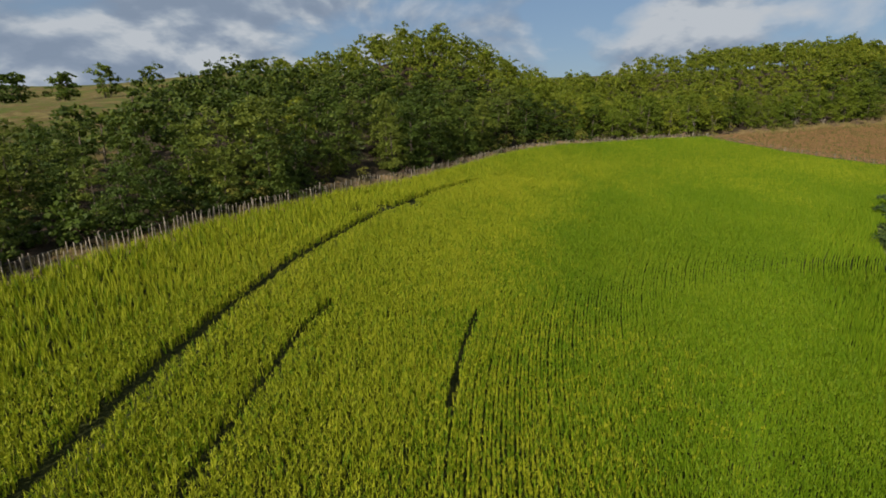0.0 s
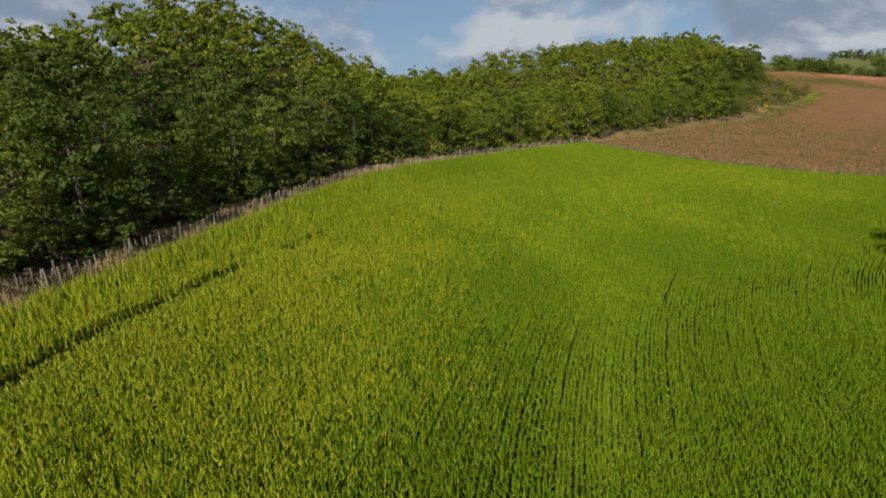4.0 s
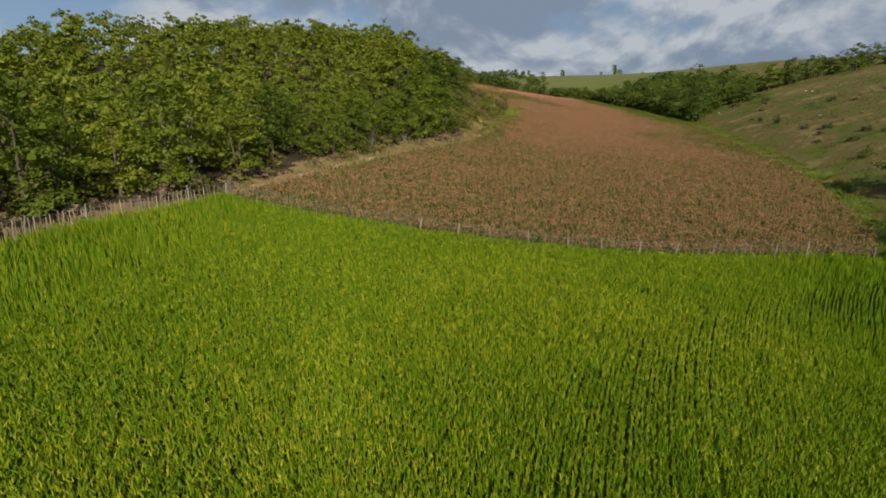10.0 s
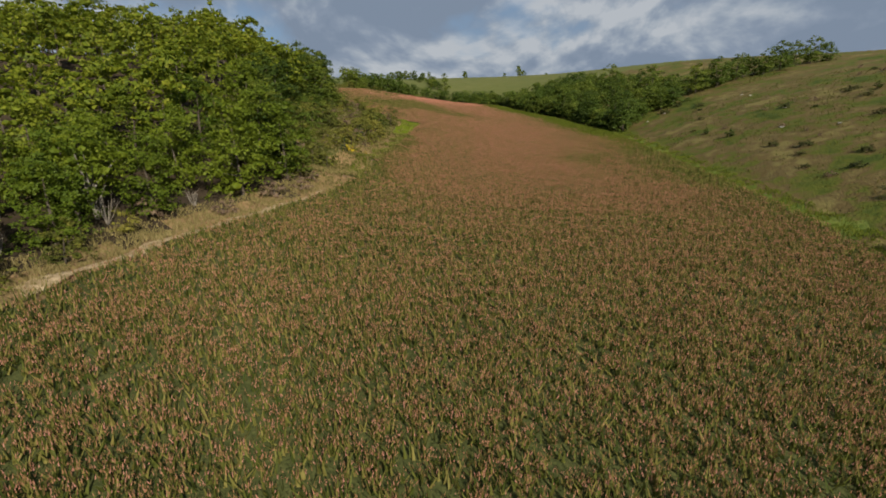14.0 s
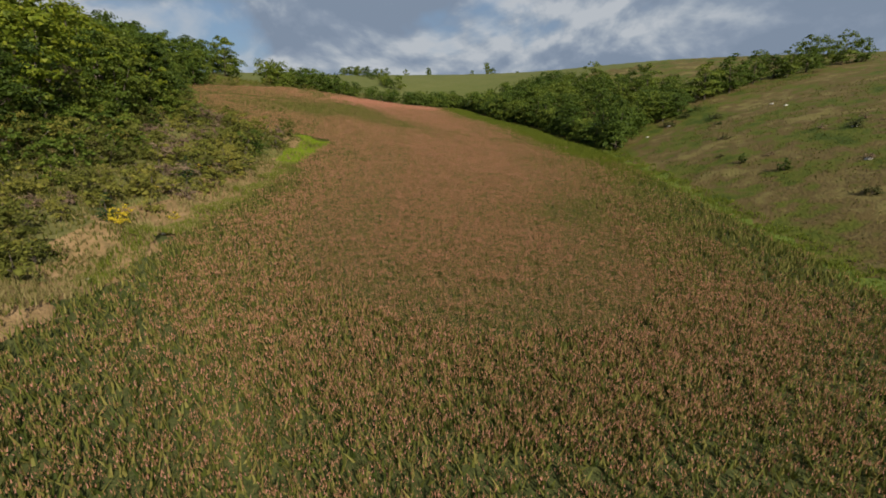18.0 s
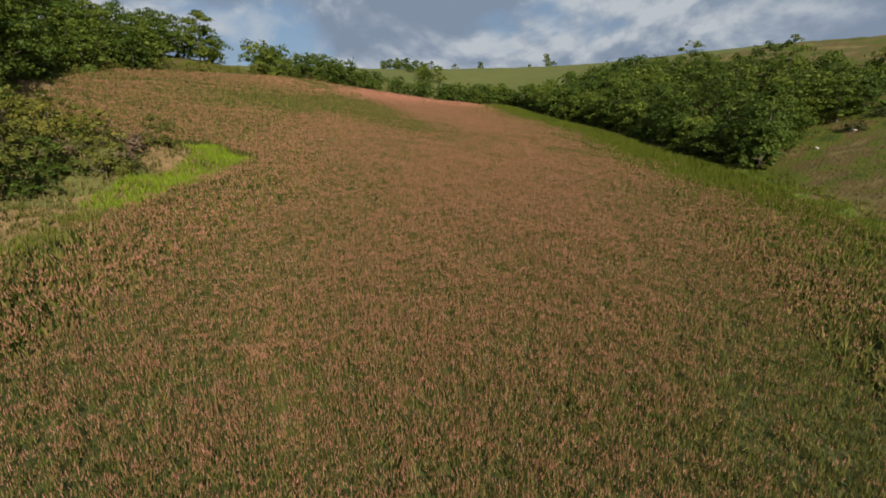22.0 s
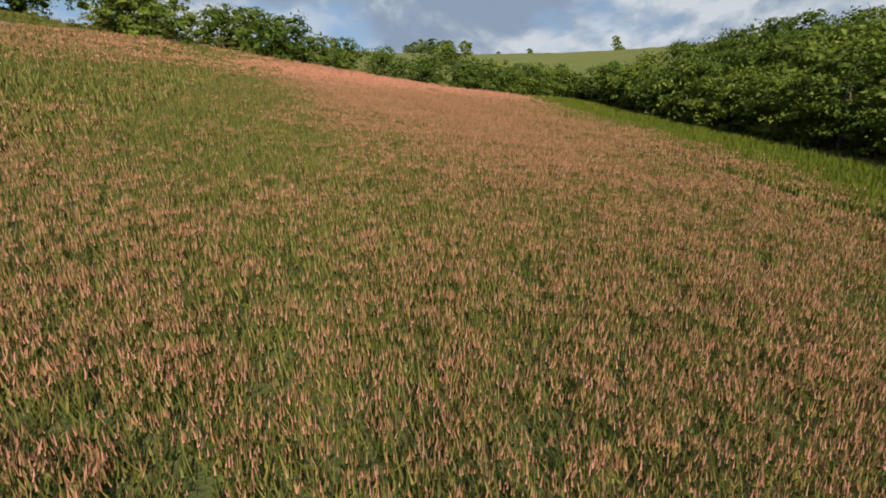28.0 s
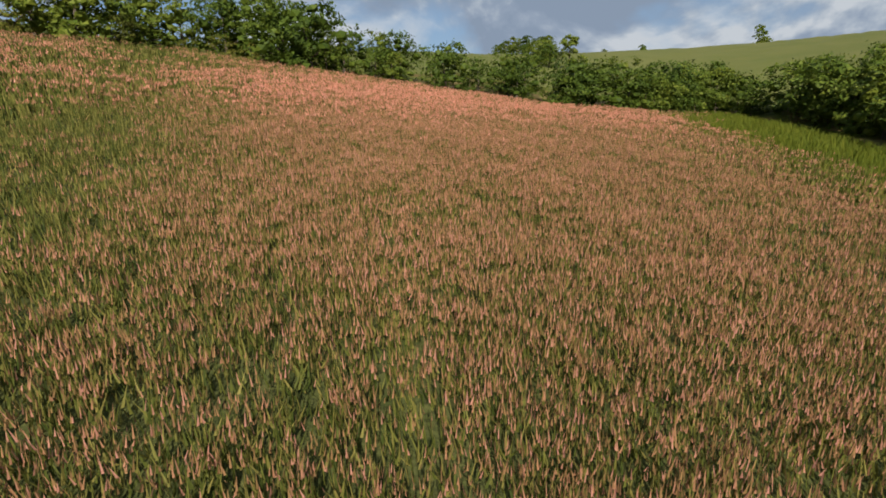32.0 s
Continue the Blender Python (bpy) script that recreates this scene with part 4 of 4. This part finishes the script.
plant(HEATHB + SCRUB[:1], k2, rs, 0.9, 1.6, "heath of the bank")
plant([BROOM], [(73.6, 79.3), (75.6, 79.0), (76.2, 81.2), (80.2, 82.6), (72.6, 78.2), (83.5, 84.0)], rs, 0.6, 1.2, "flowering broom")
plant(JUNIPER, [(72.5, 78.6), (78.5, 81.8)], rs, 0.3, 0.42, "young junipers")
edge_w = [(a + rs.normal(0, 0.4), b + rs.normal(0, 0.4)) for a, b in resample([(64.6, 79), (69.4, 84.4), (73.6, 87.2), (79, 88.4), (84, 91), (88.6, 94)], 1.5)]
plant(OAKS[:1] + SHADEOAKS, edge_w, rs, 0.6, 0.95, "oaks above the heath")
plant([BUSHY], [(a + rs.normal(0, 0.5) + 0.6, b + rs.normal(0, 0.5) - 1.0) for a, b in edge_w], rs, 0.9, 1.7, "thorn bushes above the heath")
# bushes at the foot of the wood
low_ = thin([(x, y) for x, y, d in zip(wxs, wys, dd) if 1.7 < d < 4.2 and 12 < y < 63], 1.25)
low_ = [p for p in low_ if gap(GLADE, [p[0]], [p[1]])[0] > 2.1]
plant([THORN], low_, rs, 0.8, 1.7, "thorn bushes at the foot of the wood")
foot = thin([(x, y) for x, y, d in zip(wxs, wys, dd) if 1.5 < d < 3.4 and y > 10], 1.5)
foot = [p for p in foot if fbm(p[0], p[1], 0.25, 52) > -0.35]
plant(SCRUB + HEATHB + HEATHB[:1], foot, rs, 0.8, 1.6, "bushes at the foot of the wood")
# right-hand side: junipers by the track, trees whose shade falls on the field
plant(JUNIPER, [(27.0, 28.3), (28.2, 28.6), (32.6, 34.3)], rs, 1.05, 1.25, "junipers by the track")
plant(HEDGE, [(39.6, 34.6), (40.9, 35.2), (49.8, 35.4), (53.2, 36.8), (57.0, 37.0), (59.2, 36.2), (69.6, 38.2), (71.8, 39.4)], rs, 0.95, 1.3, "trees below the pasture")
# pasture: dark cushions and stones
px_, py_ = strip_spots(CLOVER_RIGHT[4:], 5, 40, 4.5, rs)
cush = thin([(x, y) for x, y in zip(px_, py_) if fbm(x, y, 0.12, 61) > -0.25 and x < 132], 1.6)[:230]
plant(MATS, [c for c in cush[::2]], rs, 0.4, 1.15, "dark cushions on the pasture")
plant(HEATHB + [THORN], [c for c in cush[1::2]], rs, 0.4, 0.9, "heath tufts on the pasture")


def stone(seed):
    r_ = np.random.RandomState(seed)
    bm = bmesh.new()
    bmesh.ops.create_icosphere(bm, subdivisions=2, radius=0.3)
    for v_ in bm.verts:
        v_.co *= 1 + 0.22 * noise.noise(v_.co * 4 + Vector((seed, 0, 0)))
        v_.co.z *= 0.5
    me = bpy.data.meshes.new("stone")
    bm.to_mesh(me)
    bm.free()
    me.materials.append(M_STONE)
    return tagged(new("stone", me), "pale limestone block lying in the turf", "stone")


STONES = [stone(k) for k in range(3)]
plant(STONES, thin([(x, y) for x, y in zip(px_, py_) if fbm(x, y, 0.12, 62) > 0.2 and x < 128], 2.0)[:16] + [(74.5, 77.6), (75.4, 78.0), (73.6, 77.2), (70.2, 76.0), (71.2, 76.4)], rs, 0.35, 0.85, "stones")
# far ridge trees
ridge = [(245, 136), (225, 122), (222.6, 120.6), (236, 150), (238.5, 151.5), (232, 158), (246, 128), (258, 122), (214, 168), (211, 166), (208, 170), (218, 160), (206, 150), (262, 110)]
plant([LONE], ridge, rs, 0.55, 0.95, "trees on the far ridge")
fhedge = resample([(160, 118), (172, 130), (186, 146), (196, 160)], 2.6)
plant([LONE] + HEDGE[:1], [(a + rs.normal(0, 0.8), b + rs.normal(0, 0.8)) for a, b in fhedge], rs, 0.5, 0.8, "far hedgerow")
# trees behind the meadow above the wood
plant([LONE], [(a + rs.normal(0, 1.5), b + rs.normal(0, 1.5)) for a, b in resample([(-95, 62), (-78, 78), (-62, 92)], 1.8)], rs, 1.0, 1.4, "trees behind the upper meadow")
plant([LONE], [(-56, 128), (-53, 131), (-48, 133), (-44, 136), (-41, 137), (-38, 138)], rs, 0.5, 0.9, "trees on the bare hill")

def bare_shrub(seed, x, y, h):
    """A leafless bush: thin grey stems fanning out of one foot, each with twigs."""
    r_ = np.random.RandomState(seed)
    root = new("bare_shrub")
    for k in range(9):
        sb = bmesh.new()
        q, s_ = r_.uniform(0, 6.28), r_.uniform(0.15, 0.5) * h
        tip = Vector((math.cos(q) * s_, math.sin(q) * s_, h * r_.uniform(0.7, 1.0)))
        mid_ = tip * 0.5 + Vector((math.cos(q) * 0.05, math.sin(q) * 0.05, -0.04))
        tube(sb, [(0, 0, -0.05), mid_, tip], [0.022, 0.014, 0.005], 5)
        stem = part("stem", sb, M_POST, root)
        tb = bmesh.new()
        for j in range(4):
            o_ = mid_.lerp(tip, r_.uniform(0, 0.8))
            tube(tb, [o_, o_ + Vector((r_.normal(0, 0.12), r_.normal(0, 0.12), r_.uniform(0.08, 0.25))) * h], [0.007, 0.003], 4)
        part("twig", tb, M_POST, stem)
    root.matrix_world = Matrix.Translation((x, y, ground_z(x, y)))
    return tagged(root, "leafless grey shrub at the foot of the wood", "shrub", group="bare shrubs")


for k, (x, y, h) in enumerate([(53.0, 75.6, 1.5), (46.4, 74.2, 1.3), (48.8, 74.7, 1.0), (57.2, 75.6, 0.9)]):
    bare_shrub(400 + k, x, y, h)
PALE = tree("young_tree", 120, 2.6, 0.85, 1500, 0.042, M_PALELEAF, "pale grey-green young tree beside the picket fence", low=0.2, lobes_n=8, limbs=3, trunk_r=0.04)
PALE.matrix_world = pose(-6.3, 37.4, ground_z(-6.3, 37.4))
SLIM = tree("slim_oak", 122, 5.0, 1.15, 1500, 0.075, M_OAK, "slim oak with a bare pale trunk at the fence corner", low=0.42, lobes_n=9, limbs=4, trunk_r=0.09)
SLIM.matrix_world = pose(35.7, 71.2, ground_z(35.7, 71.2), 0, 0, 40)
FORKED = tree("forked_oak", 123, 4.0, 2.1, 3000, 0.085, M_OAK, "spreading oak with several pale bare stems beside the path", low=0.42, lobes_n=11, limbs=4, trunk_r=0.12, stems=5)
FORKED.matrix_world = pose(53.0, 76.4, ground_z(53.0, 76.4), 0, 0, 10)
for stem_tree in (SLIM, FORKED):
    for o in stem_tree.children:
        if o.name.startswith("trunk"):
            for q in (o, *o.children):
                q.data.materials[0] = M_PALEBARK
for ob in PLANTED + STONES:
    for o in (*ob.children_recursive, ob):
        bpy.data.objects.remove(o)


# ---- fences ----
def post_mesh(h, r, seed):
    r_ = np.random.RandomState(seed)
    bm = bmesh.new()
    tube(bm, [(0, 0, -0.25), (r_.normal(0, 0.01), r_.normal(0, 0.01), h * 0.5), (r_.normal(0, 0.02), r_.normal(0, 0.02), h - 0.02), (0, 0, h)], [r, r * 0.95, r * 0.85, r * 0.5], 7)
    me = bpy.data.meshes.new("post")
    bm.to_mesh(me)
    bm.free()
    me.materials.append(M_POST)
    return me


POSTS = [post_mesh(0.86, 0.034, k) for k in range(3)]


def fence(name, line, off, spacing, pale_step, pale_r, pale_mat, wires, label, rng, pale_name):
    """Posts, wires strung between them and thin uprights, along a line."""
    p = resample(line, 0.25)
    t = np.gradient(p, axis=0)
    t /= np.linalg.norm(t, axis=1, keepdims=True)
    p = p + np.stack([-t[:, 1], t[:, 0]], 1) * off
    root = new(name)
    root.location = (p[0, 0], p[0, 1], ground_z(*p[0]))
    org = Vector(root.location)
    z = land(p[:, 0], p[:, 1])
    step = np.concatenate([[0], np.cumsum(np.hypot(*np.diff(p, axis=0).T))])
    at = lambda s: (np.interp(s, step, p[:, 0]), np.interp(s, step, p[:, 1]), np.interp(s, step, z))
    s, k = 0.0, 0
    tops = []
    while s < step[-1]:
        x, y, zz = at(s)
        ob = new("post", POSTS[k % 3])
        ob.parent = root
        ob.matrix_basis = Matrix.Translation(Vector((x, y, zz)) - org) @ pose(0, 0, 0, rng.uniform(-4, 4), rng.uniform(-4, 4), rng.uniform(0, 360)) @ Matrix.Diagonal((1, 1, rng.uniform(0.88, 1.06), 1))
        tops.append((x, y, zz))
        s += spacing * rng.uniform(0.9, 1.1)
        k += 1
    for hgt_ in wires:
        bm = bmesh.new()
        tube(bm, [Vector((a, b, c + hgt_ + rng.normal(0, 0.01))) - org for a, b, c in tops], [0.005] * len(tops), 4)
        part("wire", bm, M_WIRE, root)
    pale = bmesh.new()
    tube(pale, [(0, 0, -0.05), (rng.normal(0, 0.01), rng.normal(0, 0.01), 1.0)], [pale_r, pale_r * 0.8], 4)
    shared = None
    spots = [at(u + rng.normal(0, 0.03)) for u in np.arange(0, step[-1], pale_step)]
    first = max(0, len(spots) - 300)
    rest = bmesh.new()
    for k, (x, y, zz) in enumerate(spots):
        h = wires[-1] + rng.normal(0.04, 0.06)
        lean = rng.normal(0, 0.03, 2)
        if k < first:
            tube(rest, [Vector((x, y, zz - 0.05)) - org, Vector((x + lean[0], y + lean[1], zz + h)) - org], [pale_r, pale_r * 0.8], 4)
            continue
        if shared is None:
            ob = part(pale_name, pale, pale_mat, root)
            shared = ob.data
        else:
            ob = new(pale_name, shared)
            ob.parent = root
        ob.matrix_basis = Matrix.Translation(Vector((x, y, zz)) - org) @ pose(0, 0, 0, rng.normal(0, 3), rng.normal(0, 3), rng.uniform(0, 360)) @ Matrix.Diagonal((1, 1, h, 1))
    if first:
        tagged(part(pale_name + "_run", rest, pale_mat, root), kind="stuff")
    else:
        rest.free()
    return tagged(root, label, "fence")


rf = np.random.RandomState(8)
fence("picket_fence", [(a, b) for a, b, *_ in WHEAT_LEFT[1:]], 0.55, 2.4, 0.2, 0.023, M_PICKET, (0.25, 0.64), "weathered picket and wire fence along the wood", rf, "picket")
fence("wire_fence", DIVIDE, 0.0, 1.65, 0.3, 0.003, M_WIRE, (0.25, 0.42, 0.57, 0.7, 0.81), "wire stock fence on weathered posts between the crops", rf, "stay")
bm = bmesh.new()
tube(bm, [(0, 0, -0.2), (0.02, 0, 0.6), (0.05, 0.02, 1.25)], [0.035, 0.03, 0.025], 6)
me = bpy.data.meshes.new("stake")
bm.to_mesh(me)
bm.free()
me.materials.append(M_POST)
stake = tagged(new("stake", me), "pale wooden stake standing beside the track", "stake")
stake.location = (29.4, 31.2, ground_z(29.4, 31.2))


def stump(x, y):
    """A sawn dark stump with root flares and a slanted broken top."""
    bm = bmesh.new()
    tube(bm, [(0, 0, -0.1), (0, 0, 0.08), (0.03, 0, 0.3), (0.1, 0.03, 0.52), (0.16, 0.05, 0.6)], [0.34, 0.24, 0.2, 0.17, 0.08], 9)
    for k in range(4):
        q = 1.57 * k + 0.4
        tube(bm, [(math.cos(q) * 0.15, math.sin(q) * 0.15, 0.14), (math.cos(q) * 0.45, math.sin(q) * 0.45, -0.04)], [0.09, 0.04], 5)
    me_ = bpy.data.meshes.new("tree_stump")
    bm.to_mesh(me_)
    bm.free()
    me_.materials.append(M_BARK)
    ob_ = tagged(new("tree_stump", me_), "dark broken tree stump at the corner of the two fences", "stump")
    ob_.location = (x, y, ground_z(x, y))


stump(36.3, 68.6)
